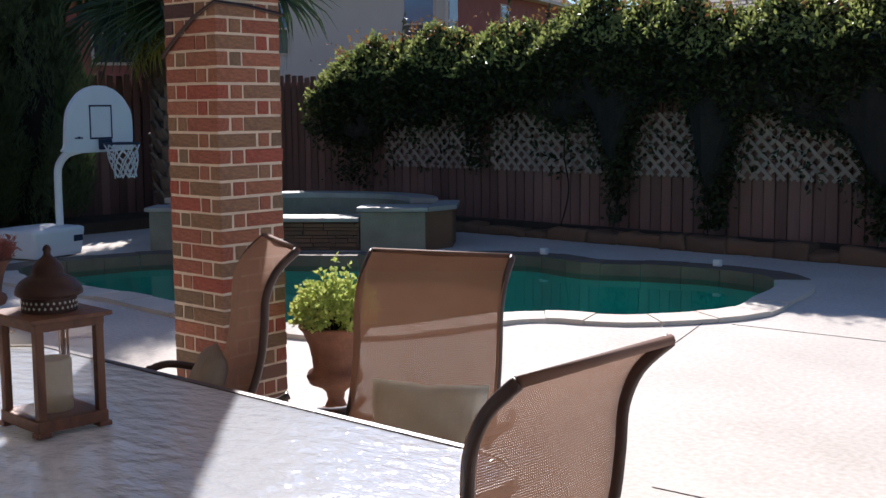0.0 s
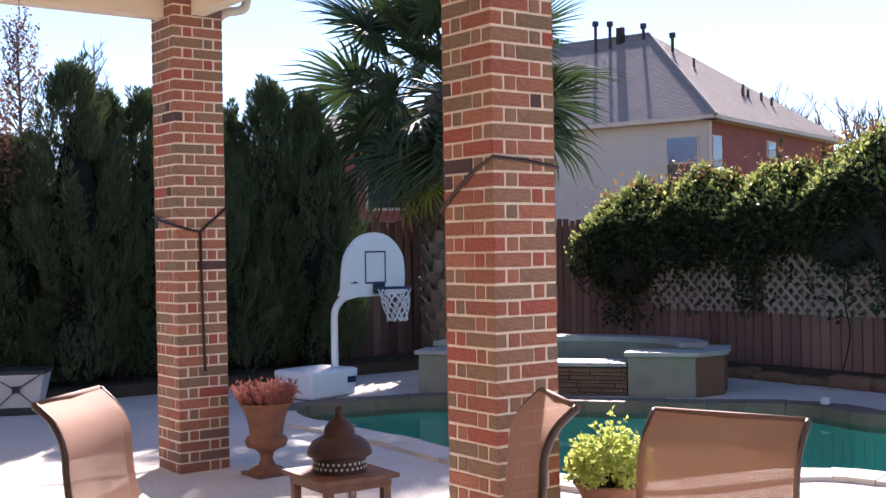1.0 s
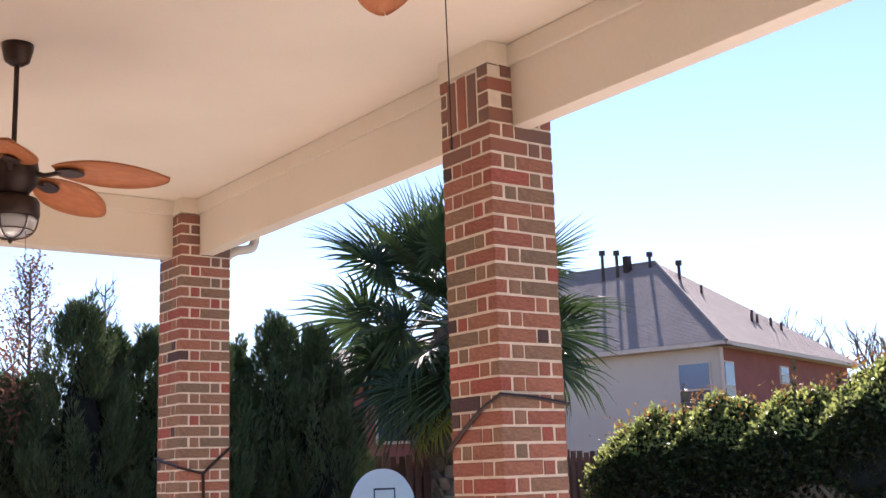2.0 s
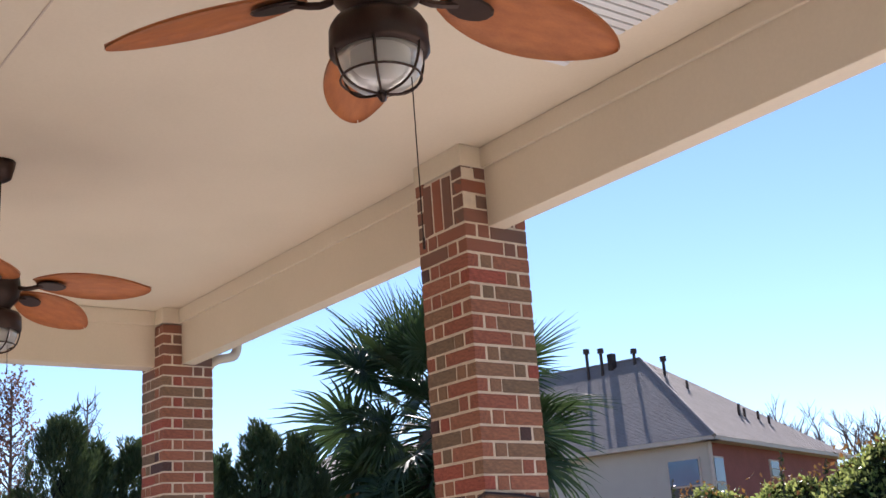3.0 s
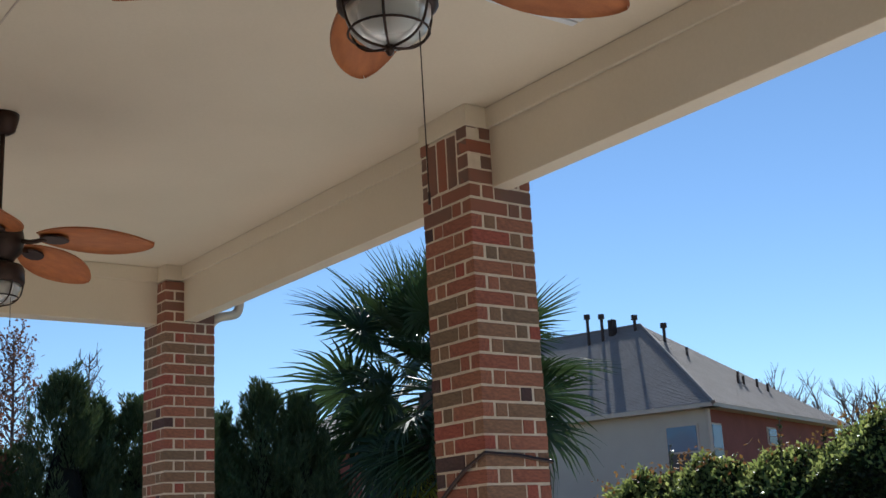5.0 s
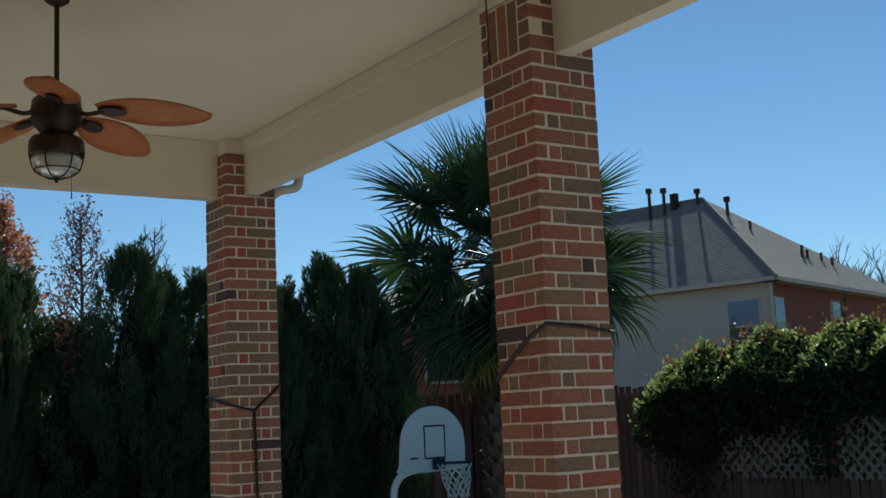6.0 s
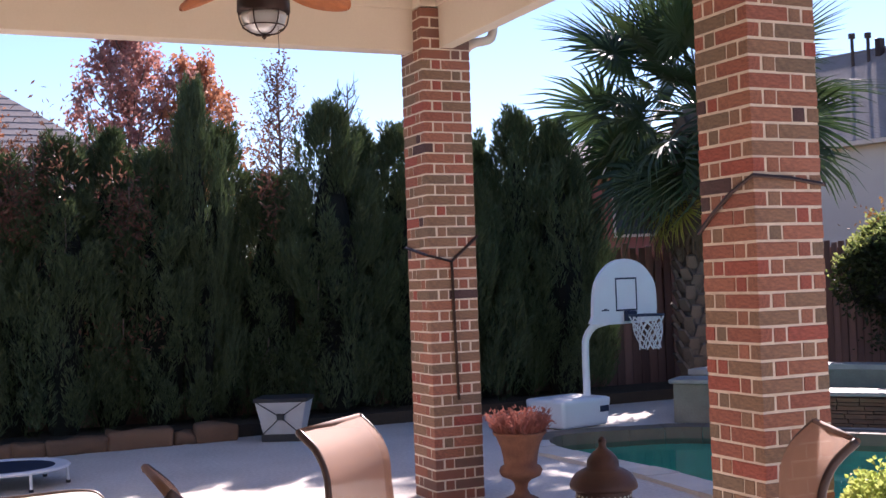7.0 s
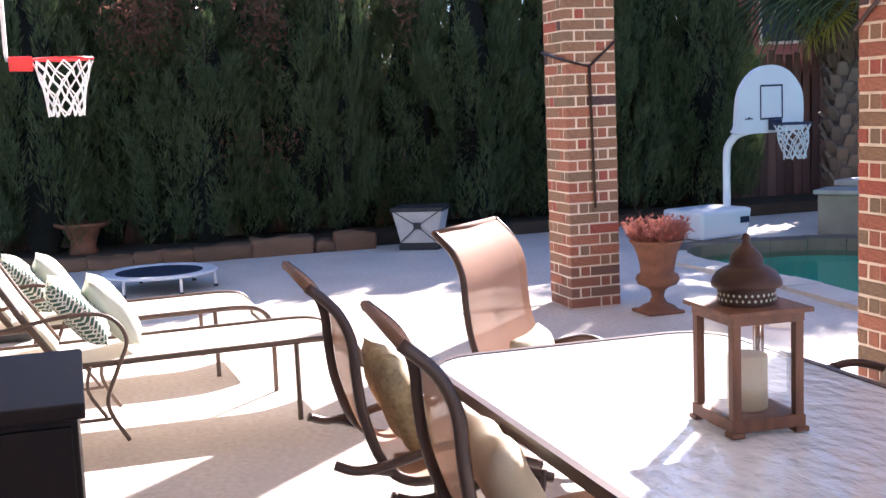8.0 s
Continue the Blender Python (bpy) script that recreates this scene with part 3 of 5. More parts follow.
def brick_column(x, y, seed, course, foot, rows):
    r = random.Random(seed)
    col = thing("brick_column", "square patio column of mixed red and brown brick", "column", (x, y, 0), kind="structure")
    part("mortar", box(-SIDE + 0.004, -0.004, 0.004, SIDE - 0.004, foot, foot + rows * course - 0.02), M["mortar"], col, "cream mortar between the bricks")
    loose = bmesh.new()
    for c in range(rows):
        flip = c % 2
        for q in range(4):
            if q == 0 and c > 43 and seed == 1:
                # three bricks stand upright under the beam, between short ends
                for x0, x1, z0, z1 in [(-0.408, -0.362, foot + c * course, foot + (c + 1) * course), (-0.092, -0.002, foot + c * course, foot + (c + 1) * course)] + [(-0.354 + 0.087 * k, -0.274 + 0.087 * k, foot + 44 * course, foot + (rows - 0.3) * course) for k in range(3 if c == 44 else 0)]:
                    data = r.choice(HALVES)
                    loose.from_mesh(data)
                    loose.verts.ensure_lookup_table()
                    bmesh.ops.transform(loose, matrix=pose((x0 + x1) / 2, DEEP / 2, (z0 + z1) / 2) @ Matrix.Diagonal((x1 - x0 - 0.008, DEEP, z1 - z0 - 0.0125, 1)), verts=loose.verts[-len(data.vertices):])
                continue
            # along each side: a stretcher from one corner, then a header; the next side's stretcher closes the corner
            for start, length in ((0.0, LONG), (LONG + 0.01, DEEP)):
                mid = start + length / 2
                mid = mid if not flip else SIDE - mid
                turn = [(mid - SIDE / 2, -SIDE / 2 + DEEP / 2, 0), (SIDE / 2 - DEEP / 2, mid - SIDE / 2, 90),
                        (SIDE / 2 - mid, SIDE / 2 - DEEP / 2, 180), (-SIDE / 2 + DEEP / 2, SIDE / 2 - mid, 270)][q]
                m = pose(-SIDE / 2 + turn[0] + r.uniform(-0.0015, 0.0015), SIDE / 2 + turn[1] + r.uniform(-0.0015, 0.0015), foot + (c + 0.5) * course + r.uniform(-0.001, 0.001), 0, 0, turn[2] + r.uniform(-0.5, 0.5))
                m = m @ Matrix.Diagonal((length, DEEP, course - 0.0125 + r.uniform(-0.002, 0.0015), 1))
                data = r.choice(BRICKS if length > 0.1 else HALVES)
                if c < 4 or c > 41:
                    loose.from_mesh(data)
                    loose.verts.ensure_lookup_table()
                    bmesh.ops.transform(loose, matrix=m, verts=loose.verts[-len(data.vertices):])
                else:
                    ob = new("brick", data)
                    ob.parent = col
                    ob.matrix_local = m
    tagged(part("end_courses", loose, M["brick_joined"], col), kind="stuff")
    return col


M["brick_joined"] = mat("clay_brick_end_courses", (0.33, 0.11, 0.065), (0.15, 0.10, 0.08), rough=0.88, scale=9, fine=120, bump=0.5, depth=0.006, island=1.6)

# cords tied round the columns
cord = part("dark_cord", tube([(0.0105, 0.42, 2.085), (0.012, 0.2, 2.115), (0.012, -0.012, 2.128), (-0.15, -0.012, 2.06), (-0.3, -0.012, 1.965), (-0.42, -0.012, 1.875)], 0.011, 6), M["bronze"])
tagged(cord, "dark cord tied round a brick column", "cord")
cord = part("dark_cord", tube([(-4.24, -0.012, 1.96), (-3.808, -0.012, 1.885), (-3.808, 0.19, 1.835), (-3.808, 0.42, 2.03)], 0.011, 6), M["bronze"])
tagged(cord, "dark cord tied round a brick column", "cord")
tube([(-3.808, 0.19, 1.83), (-3.806, 0.195, 1.4), (-3.807, 0.21, 0.77)], 0.012, 6, bm=(bm := bmesh.new()))
tagged(part("hanging_cord", bm, M["bronze"]), "dark cord hanging down a brick column", "cord")


# ---- fences ----
def picket_mesh(k, height):
    r = random.Random(k)
    bm = box(-0.066, 0.066, -0.009, 0.009, 0, height, 0.003)
    for v in bm.verts:
        v.co.x += 0.004 * math.sin(v.co.z * 3 + k)
        if v.co.z > height - 0.01:
            v.co.x *= 0.8
    return mesh_of("picket", bm, M["fence"])


PICKETS = [picket_mesh(k, 1.98 + 0.02 * k) for k in range(4)]


def fence(name, x0, y0, x1, y1, label):
    d = Vector((x1 - x0, y1 - y0, 0))
    f = thing(name, label, "fence", (x0, y0, 0.08), math.degrees(math.atan2(d.y, d.x)), kind="structure")
    for z in (0.3, 1.0, 1.7):
        part("rail", box(0, d.length, 0.012, 0.05, z, z + 0.09), M["fence"], f)
    # Added board that stops daylight in the gaps between the pickets.
    part("backing_board", box(0, d.length, 0.055, 0.07, -0.08, 1.9), M["fence"], f)
    r = random.Random(len(name))
    n = int(d.length / 0.141)
    for k in range(n):
        ob = new("picket", r.choice(PICKETS))
        ob.parent = f
        ob.matrix_local = pose(0.07 + k * 0.141, r.uniform(-0.006, 0.006), r.uniform(-0.03, 0.03), 0, r.uniform(-0.6, 0.6), r.uniform(-4, 4))
    return f


back_fence = fence("fence_back", -9.7, 8.25, 7.5, 8.25, "weathered brown cedar picket fence behind the pool")
# The run behind the hedge is added, unseen, to close bright gaps.
fence("fence_side", -9.9, -7.0, -9.9, 8.2, "weathered brown cedar picket fence beside the hedge")

# lattice panels on the back fence
for x0, x1 in ((-6.75, -5.05), (-4.85, -2.95), (-2.75, -1.75), (-1.45, 0.0), (0.6, 2.2)):
    pan = thing("lattice_panel", "weathered grey diagonal wooden lattice panel on the fence", "lattice", (x0, 8.205, 0.80), group="lattice panels on the fence")
    w, h = x1 - x0, 0.72
    for s, y in ((1, 0.0), (-1, -0.009)):
        k = -h
        while k < w:
            a, b = max(k, 0), min(k + h, w)
            if b - a > 0.05:
                za, zb = a - k, b - k
                if s < 0:
                    za, zb = h - za, h - zb
                dx, dz = b - a, zb - za
                bm = box(0, math.hypot(dx, dz), -0.004, 0.004, -0.022, 0.022)
                ob = part("slat", bm, M["lattice"], pan)
                ob.matrix_local = pose(a, y, za, 0, -math.degrees(math.atan2(dz, dx)), 0)
            k += 0.155

# low stone edging before the planting
r_ = random.Random(8)


def edging(name, x0, y0, x1, y1, height, label, rows=1):
    d = Vector((x1 - x0, y1 - y0, 0))
    w = thing(name, label, "edging", (x0, y0, 0), math.degrees(math.atan2(d.y, d.x)), kind="structure")
    for row in range(rows):
        x = -r_.uniform(0, 0.3)
        while x < d.length:
            L = r_.uniform(0.25, 0.75)
            h = height / rows
            bm = box(max(x, 0) - 0.012, min(x + L, d.length) + 0.012, r_.uniform(-0.04, 0.02), 0.24, row * h - 0.02, (row + 1) * h + r_.uniform(-0.07, 0.02), 0.05)
            bmesh.ops.subdivide_edges(bm, edges=[e for e in bm.edges if e.calc_length() > 0.15], cuts=3, use_grid_fill=True)
            for v in bm.verts:
                v.co += 0.045 * noise.noise_vector(v.co * 5 + Vector((x, row, L * 9)))
            part("edging_stone", bm, M["stone"], w, smooth=True)
            x += L
    return w


edging("stone_edging_back", -7.5, 7.86, 7.5, 7.86, 0.16, "low brown stone edging along the fence bed")
edging("stone_edging_side", -8.72, -0.35, -8.72, -6.8, 0.18, "low brown stone edging along the hedge bed")
tagged(part("planting_bed", box(-9.68, -8.73, -7, 8.2, -0.05, 0.14), M["soil"]), "dark soil bed under the hedge", "soil", kind="structure")
tagged(part("planting_bed", box(-8.72, 7.5, 8.1, 8.23, -0.05, 0.16), M["soil"]), "dark soil bed along the fence", "soil", kind="structure")


# ---- houses beyond ----
def slope(name, a, b, c, d, rows, material, parent):
    """One side of a roof, from its eave a-b to its top d-c, in lapped shingle courses."""
    a, b, c, d = (Vector(p) for p in (a, b, c, d))
    nrm = (b - a).cross(d - a).normalized()
    if nrm.z < 0:
        nrm.negate()
    bm = bmesh.new()
    last = None
    for k in range(rows):
        for t, h in ((k / rows, 0.015), (min((k + 1) / rows, 1.0), 0.004)):
            row = [bm.verts.new(a.lerp(d, t) + nrm * h), bm.verts.new(b.lerp(c, t) + nrm * h)]
            if last:
                bm.faces.new((last[0], last[1], row[1], row[0]))
            last = row
    return part(name, bm, material, parent)


def pane_window(parent, at, turn, w, h, sill=True):
    """An outside window: frame, mid rail and two panes, set on a wall that faces -y before it is turned."""
    win = part("window", box(-w / 2 - 0.06, w / 2 + 0.06, -0.05, 0.02, -0.06, h + 0.06, 0.01), M["trim"], parent, "window with a dark lower pane and a sky-tinted upper pane")
    win.matrix_local = pose(*at, 0, 0, turn)
    part("pane", box(-w / 2, w / 2, -0.07, -0.051, 0.0, h * 0.48), M["pane"], win)
    part("pane", box(-w / 2, w / 2, -0.07, -0.051, h * 0.52, h), M["sky_tint_pane"], win)


# The blue tint puts a reflection of the sky into the upper pane.
M["sky_tint_pane"] = glass_mat("sky_tinted_upper_pane", rough=0.02, mixed=0.4, tint=(0.3, 0.45, 0.65))
HC, HR, HL = Vector((-19.83, 24.62, 0)), Vector((-0.3, 0.954, 0)), Vector((-0.954, -0.3, 0))
villa = thing("neighbour_house", "two storey stucco and brick house with a hip roof", "house")
far_r, far_l, EAVE, RISE, PEAK, HIP = 12.2, 14.0, 5.6, 3.8, 5.1, 4.45
C0, D0, E0, F0 = HC - 0.45 * HR - 0.45 * HL, HC + (far_r + 0.45) * HR - 0.45 * HL, HC - 0.45 * HR + (far_l + 0.45) * HL, HC + (far_r + 0.45) * HR + (far_l + 0.45) * HL
wall = lambda p, q, z0, z1, t: [(p.x, p.y), (q.x, q.y), (q.x + t.x, q.y + t.y), (p.x + t.x, p.y + t.y)]
Ci, Di, Ei = HC, HC + far_r * HR, HC + far_l * HL
part("stucco_wall", prism(wall(Ci, Ei, 0, 0, HR * 0.3), 0, EAVE), M["house_wall"], villa, "beige stucco wall")
part("brick_wall", prism(wall(Ci + HR * 0.305, Di, 0, 0, HL * 0.3), 0, EAVE), M["far_brick"], villa, "red brick wall")
up = Vector((0, 0, EAVE))
apex = HC + PEAK * HR + HIP * HL + Vector((0, 0, EAVE + RISE))
ridge_end = apex + (far_l - 2 * HIP) * HL
for a, b, c, d in ((C0, E0, ridge_end, apex), (D0, C0, apex, apex), (F0, D0, apex, ridge_end), (E0, F0, ridge_end, ridge_end)):
    slope("roof_slope", a + up, b + up, c, d, 70, M["shingle"], villa)
part("ridge_cap", tube([apex, ridge_end], 0.07, 6), M["shingle"], villa)
part("hip_cap", tube([C0 + up, apex], 0.07, 6), M["shingle"], villa)
for a, b in ((C0, E0), (C0, D0)):
    d = (b - a).normalized()
    n_ = Vector((-d.y, d.x, 0)) * (1 if (Vector((-d.y, d.x, 0))).dot(apex - a) > 0 else -1)
    part("fascia", prism(wall(a, b, 0, 0, n_ * 0.06), EAVE - 0.12, EAVE + 0.02), M["trim"], villa)
    part("soffit", prism(wall(a + n_ * 0.07, b + n_ * 0.07, 0, 0, n_ * 0.4), EAVE - 0.12, EAVE - 0.08), M["trim"], villa)
part("corner_downspout", tube([HC + Vector((0.1, -0.05, EAVE - 0.1)), HC + Vector((0.1, -0.05, 0.2))], 0.06, 8), M["trim"], villa)
turn_l = math.degrees(math.atan2(HL.y, HL.x)) + 180
turn_r = math.degrees(math.atan2(HR.y, HR.x))
for s in (0.87, 6.2):
    p = HC + s * HL
    pane_window(villa, (p.x, p.y, 3.4), turn_l, 1.0, 1.6)
for s, w, h, z in ((0.55, 0.7, 1.5, 3.5), (5.3, 0.7, 0.5, 4.6)):
    p = HC + s * HR
    pane_window(villa, (p.x, p.y, z), turn_r, w, h)


def roof_z(p):
    """Height of the hip roof over a place."""
    q = p - HC
    s, u = q.dot(HR) + 0.45, q.dot(HL) + 0.45
    return EAVE + RISE * min(s / (PEAK + 0.45), (far_r + 0.9 - s) / (far_r - PEAK + 0.45), u / (HIP + 0.45), (far_l + 0.9 - u) / (HIP + 0.45))


for s, q, h in ((1.72, -0.9, 1.0), (1.2, -0.75, 0.85), (0.04, -0.35, 0.42), (-1.08, -0.3, 0.55)):
    p = apex + HL * s + HR * q
    z = roof_z(p)
    vent = part("vent_pipe", tube([(p.x, p.y, z - 0.1), (p.x, p.y, z + h)], 0.06, 8), M["bronze"], villa, "tall dark roof vent pipe")
    part("vent_cap", tube([(p.x, p.y, z + h - 0.02), (p.x, p.y, z + h + 0.16)], 0.12, 8), M["bronze"], vent)
p = apex + HL * 0.95 - HR * 0.4
part("chimney", box(p.x - 0.12, p.x + 0.12, p.y - 0.12, p.y + 0.12, roof_z(p) - 0.2, apex.z + 0.3, 0.02), M["bronze"], villa, "dark metal flue box")
for s, u in ((4.9, 2.6), (5.9, 1.2), (6.4, 1.2), (6.7, 1.5), (7.7, 1.2), (8.2, 1.0)):
    p = HC + HR * s + HL * u
    z = roof_z(p)
    part("roof_vent", tube([(p.x, p.y, z - 0.05), (p.x, p.y, z + 0.32)], 0.05, 6), M["bronze"], villa, "small dark roof vent")

villa2 = thing("side_house", "low house with a grey shingled hip roof beyond the hedge", "house")
A2, B2, T2, U2 = Vector((-17.6, 1.94, 3.0)), Vector((-17.6, -16, 3.0)), Vector((-24.0, -3.24, 7.2)), Vector((-24.0, -12, 7.2))
slope("roof_slope", A2, B2, U2, T2, 26, M["shingle"], villa2)
slope("roof_slope", Vector((-30.4, 1.94, 3.0)), A2, T2, T2, 26, M["shingle"], villa2)
part("house_wall", box(-30, -18, -15.5, 1.5, 0, 3.0), M["far_brick"], villa2)

villa3 = thing("rear_house", "house with a brown shingled roof behind the vine", "house")
slope("roof_slope", (-8.5, 15.6, 3.0), (9.0, 15.6, 3.0), (7.0, 20.5, 5.2), (-4.5, 20.5, 5.2), 26, M["shingle"], villa3)
slope("roof_slope", (-8.5, 25.4, 3.0), (-8.5, 15.6, 3.0), (-4.5, 20.5, 5.2), (-4.5, 20.5, 5.2), 26, M["shingle"], villa3)
part("house_wall", box(-8, 8.5, 16, 25, 0, 3.0), M["far_brick"], villa3)
part("upper_wall", box(-5.0, 6.5, 20.2, 25, 3.0, 6.0), M["far_brick"], villa3)
slope("upper_roof", (-5.5, 19.8, 5.9), (7, 19.8, 5.9), (5, 23, 7.6), (-3, 23, 7.6), 20, M["shingle"], villa3)

villa4 = thing("brick_house", "red brick house with a window behind the fence palm", "house", (-16.5, 10.2, 0), 55)
part("brick_wall", box(-1.6, 2.4, 0, 0.3, 0, 4.0), M["far_brick"], villa4)
pane_window(villa4, (0.15, 0, 2.55), 0, 0.8, 1.2)
slope("roof_slope", (-1.9, -0.4, 3.95), (2.7, -0.4, 3.95), (1.6, 2.5, 5.0), (-0.8, 2.5, 5.0), 14, M["shingle"], villa4)
part("fascia", box(-1.9, 2.7, -0.4, -0.34, 3.8, 3.98), M["trim"], villa4)


# ---- planting ----
rng = np.random.default_rng(7)


def juniper_mesh(k, height, radius, plumes, each):
    """Dense upright foliage made of many feathery, upswept plumes."""
    g = np.random.default_rng(100 + k)
    a = g.uniform(0, 2 * np.pi, plumes)
    u = g.uniform(0.0, 1.0, plumes)
    lobes = 1 + 0.2 * np.sin(2 * a + k) + 0.15 * np.sin(3 * a - 2 * k + 4 * u)
    r = radius * lobes * np.clip((1 - u) * 2.1, 0.04, 1) ** 0.8 * np.sqrt(g.uniform(0.35, 1, plumes))
    length = g.uniform(0.4, 0.8, plumes) * (1 - 0.45 * u)
    base = np.stack([r * np.cos(a), r * np.sin(a), 0.05 + u * (height - 0.42)], 1)
    lean = np.stack([np.cos(a) * 0.26, np.sin(a) * 0.26, np.ones(plumes)], 1) + g.normal(0, 0.1, (plumes, 3))
    t = g.uniform(0, 1, (plumes, each)) ** 0.8
    b = g.uniform(0, 2 * np.pi, (plumes, each))
    q = 0.105 * (1 - 0.35 * u)[:, None] * np.sin(np.pi * (0.12 + 0.86 * t)) ** 0.8 * np.sqrt(g.uniform(0.2, 1, (plumes, each)))
    side = np.stack([np.cos(b), np.sin(b), 0 * b], 2)
    c = base[:, None] + lean[:, None] * (length[:, None] * t)[:, :, None] + side * q[:, :, None]
    d = lean[:, None] * 1.5 + side * 0.75 + g.normal(0, 0.22, (plumes, each, 3))
    n = plumes * each
    return leaves("foliage", c.reshape(-1, 3), d.reshape(-1, 3), g.uniform(0.05, 0.13, n), g.uniform(0.010, 0.020, n), M["juniper"], g)


JUNIPERS = [juniper_mesh(k, 3.95, 0.66, 260, 125) for k in range(4)]


# Added solid inside each juniper: blocks light and stands for inner shade.
def juniper_shade_core():
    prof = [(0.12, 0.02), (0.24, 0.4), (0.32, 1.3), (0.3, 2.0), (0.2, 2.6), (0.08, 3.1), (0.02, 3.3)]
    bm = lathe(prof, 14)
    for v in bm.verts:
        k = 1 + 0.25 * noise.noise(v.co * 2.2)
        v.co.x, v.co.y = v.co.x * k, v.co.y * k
    return mesh_of("core", bm, M["juniper_shade_core"])


CORE = juniper_shade_core()
TREES = [(-7.2, 4.3), (-6.3, 4.2), (-5.4, 4.3), (-4.6, 4.2), (-3.9, 3.8), (-3.2, 3.95), (-2.65, 3.3), (-2.1, 3.4), (-1.5, 3.6), (-1.0, 3.35), (-0.58, 4.2), (-0.18, 3.65), (0.35, 3.05), (1.08, 3.95),
         (1.6, 3.75), (2.05, 3.65), (2.7, 3.55), (3.3, 3.6), (3.75, 4.0), (4.25, 3.75), (4.7, 3.35)]
for k, (y, h) in enumerate(TREES):
    t = thing("juniper_tree", "tall dark green juniper in a dense hedge row", "tree", (-9.45 + 0.3 * math.sin(k * 2.1), y, 0.05), 77 * k % 360, group="juniper hedge")
    slim = 0.6 if k == 10 else 1.0
    t.scale = (slim, slim, h / 3.95)
    part("trunk", tube([(0, 0, -0.05), (0.02, 0, 1.2), (0, 0.03, 2.6)], 0.07, 7), M["bark"], t)
    part("foliage", JUNIPERS[k % 4], None, t)
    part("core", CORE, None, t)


def sprigs(name, label, at, size, count, leaf, seed):
    """A loose patch of shoots on the face of the hedge."""
    g = np.random.default_rng(seed)
    c = g.normal(0, 1, (count, 3)) * size
    t = thing(name, label, "shoots", at)
    part("twigs", tube([(-0.4, 0, -0.2), (-0.1, 0.02, 0.0), (0.05, 0, size[2])], 0.008, 5), M["bark"], t)
    part("leaves", leaves("leaves", c, g.normal(0, 1, (count, 3)) + (0.4, 0, 0.5), g.uniform(0.04, 0.1, count), g.uniform(0.016, 0.035, count), leaf, g), None, t)


for k, (yy, zz, wy, hz, cnt) in enumerate(((0.72, 1.35, 0.12, 0.4, 420), (0.1, 0.95, 0.05, 0.15, 90), (-2.1, 2.2, 0.12, 0.3, 150))):
    sprigs("pale_shoots", "pale green leafy shoots growing out of the hedge", (-8.72, yy, zz), (0.07, wy, hz), cnt, M["leaf"], 60 + k)
for k, (yy, zz, wy, hz, cnt) in enumerate(((-2.8, 2.6, 0.2, 0.2, 500), (-1.4, 2.6, 0.16, 0.25, 450), (-2.4, 2.9, 0.2, 0.35, 600), (-1.5, 1.2, 0.25, 0.2, 150), (0.2, 2.9, 0.08, 0.3, 250))):
    sprigs("browned_shoots", "rusty browned shoots in the juniper hedge", (-8.85, yy, zz), (0.09, wy, hz), cnt, M["rust_leaf"], 70 + k)


def branches(bm, tips, start, direction, length, radius, depth, g):
    """A forked limb that thins out towards its twigs."""
    p, d = Vector(start), Vector(direction).normalized()
    pts, radii = [p.copy()], [radius]
    for k in range(4):
        d = (d + Vector((g.uniform(-0.18, 0.18), g.uniform(-0.18, 0.18), g.uniform(-0.03, 0.14)))).normalized()
        p = p + d * length / 4
        pts.append(p.copy())
        radii.append(radius * (1 - 0.14 * (k + 1)))
        if depth < 3:
            tips.append((p.copy(), d.copy()))
    tube(pts, n=5 if depth > 1 else 3, bm=bm, radii=radii)
    if depth:
        for k in range(g.choice((3, 4)) if depth > 2 else 4):
            side = Vector((g.uniform(-1, 1), g.uniform(-1, 1), g.uniform(0.1, 0.9)))
            branches(bm, tips, pts[g.choice((2, 3, 4))], d * 0.75 + side * 0.6, length * g.uniform(0.5, 0.72), radius * 0.5, depth - 1, g)


def bare_tree(name, label, at, height, seed, leaf=None, count=0, size=0.08, lean=(0, 0, 1), spread=0.12, radius=0.09, slim=1.0):
    g = random.Random(seed)
    t = thing(name, label, "tree", at)
    bm, tips = bmesh.new(), []
    branches(bm, tips, (0, 0, 0), lean, height * 0.55, radius, 4, g)
    top = max(v.co.z for v in bm.verts)
    for v in bm.verts:
        v.co.z *= height / top
        v.co.x *= slim
        v.co.y *= slim
    part("trunk", bm, M["bark"], t)
    if leaf:
        n = np.random.default_rng(seed)
        pick = n.integers(0, len(tips), count)
        c = np.array([tips[i][0] for i in pick])
        c[:, 2] *= height / top
        c[:, :2] *= slim
        c += n.normal(0, spread, c.shape)
        part("leaves", leaves("leaves", c, n.normal(0, 1, c.shape) + (0, 0, -0.3), n.uniform(0.6, 1.2, count) * size, n.uniform(0.6, 1.1, count) * size * 0.55, leaf, n), None, t)
    return t


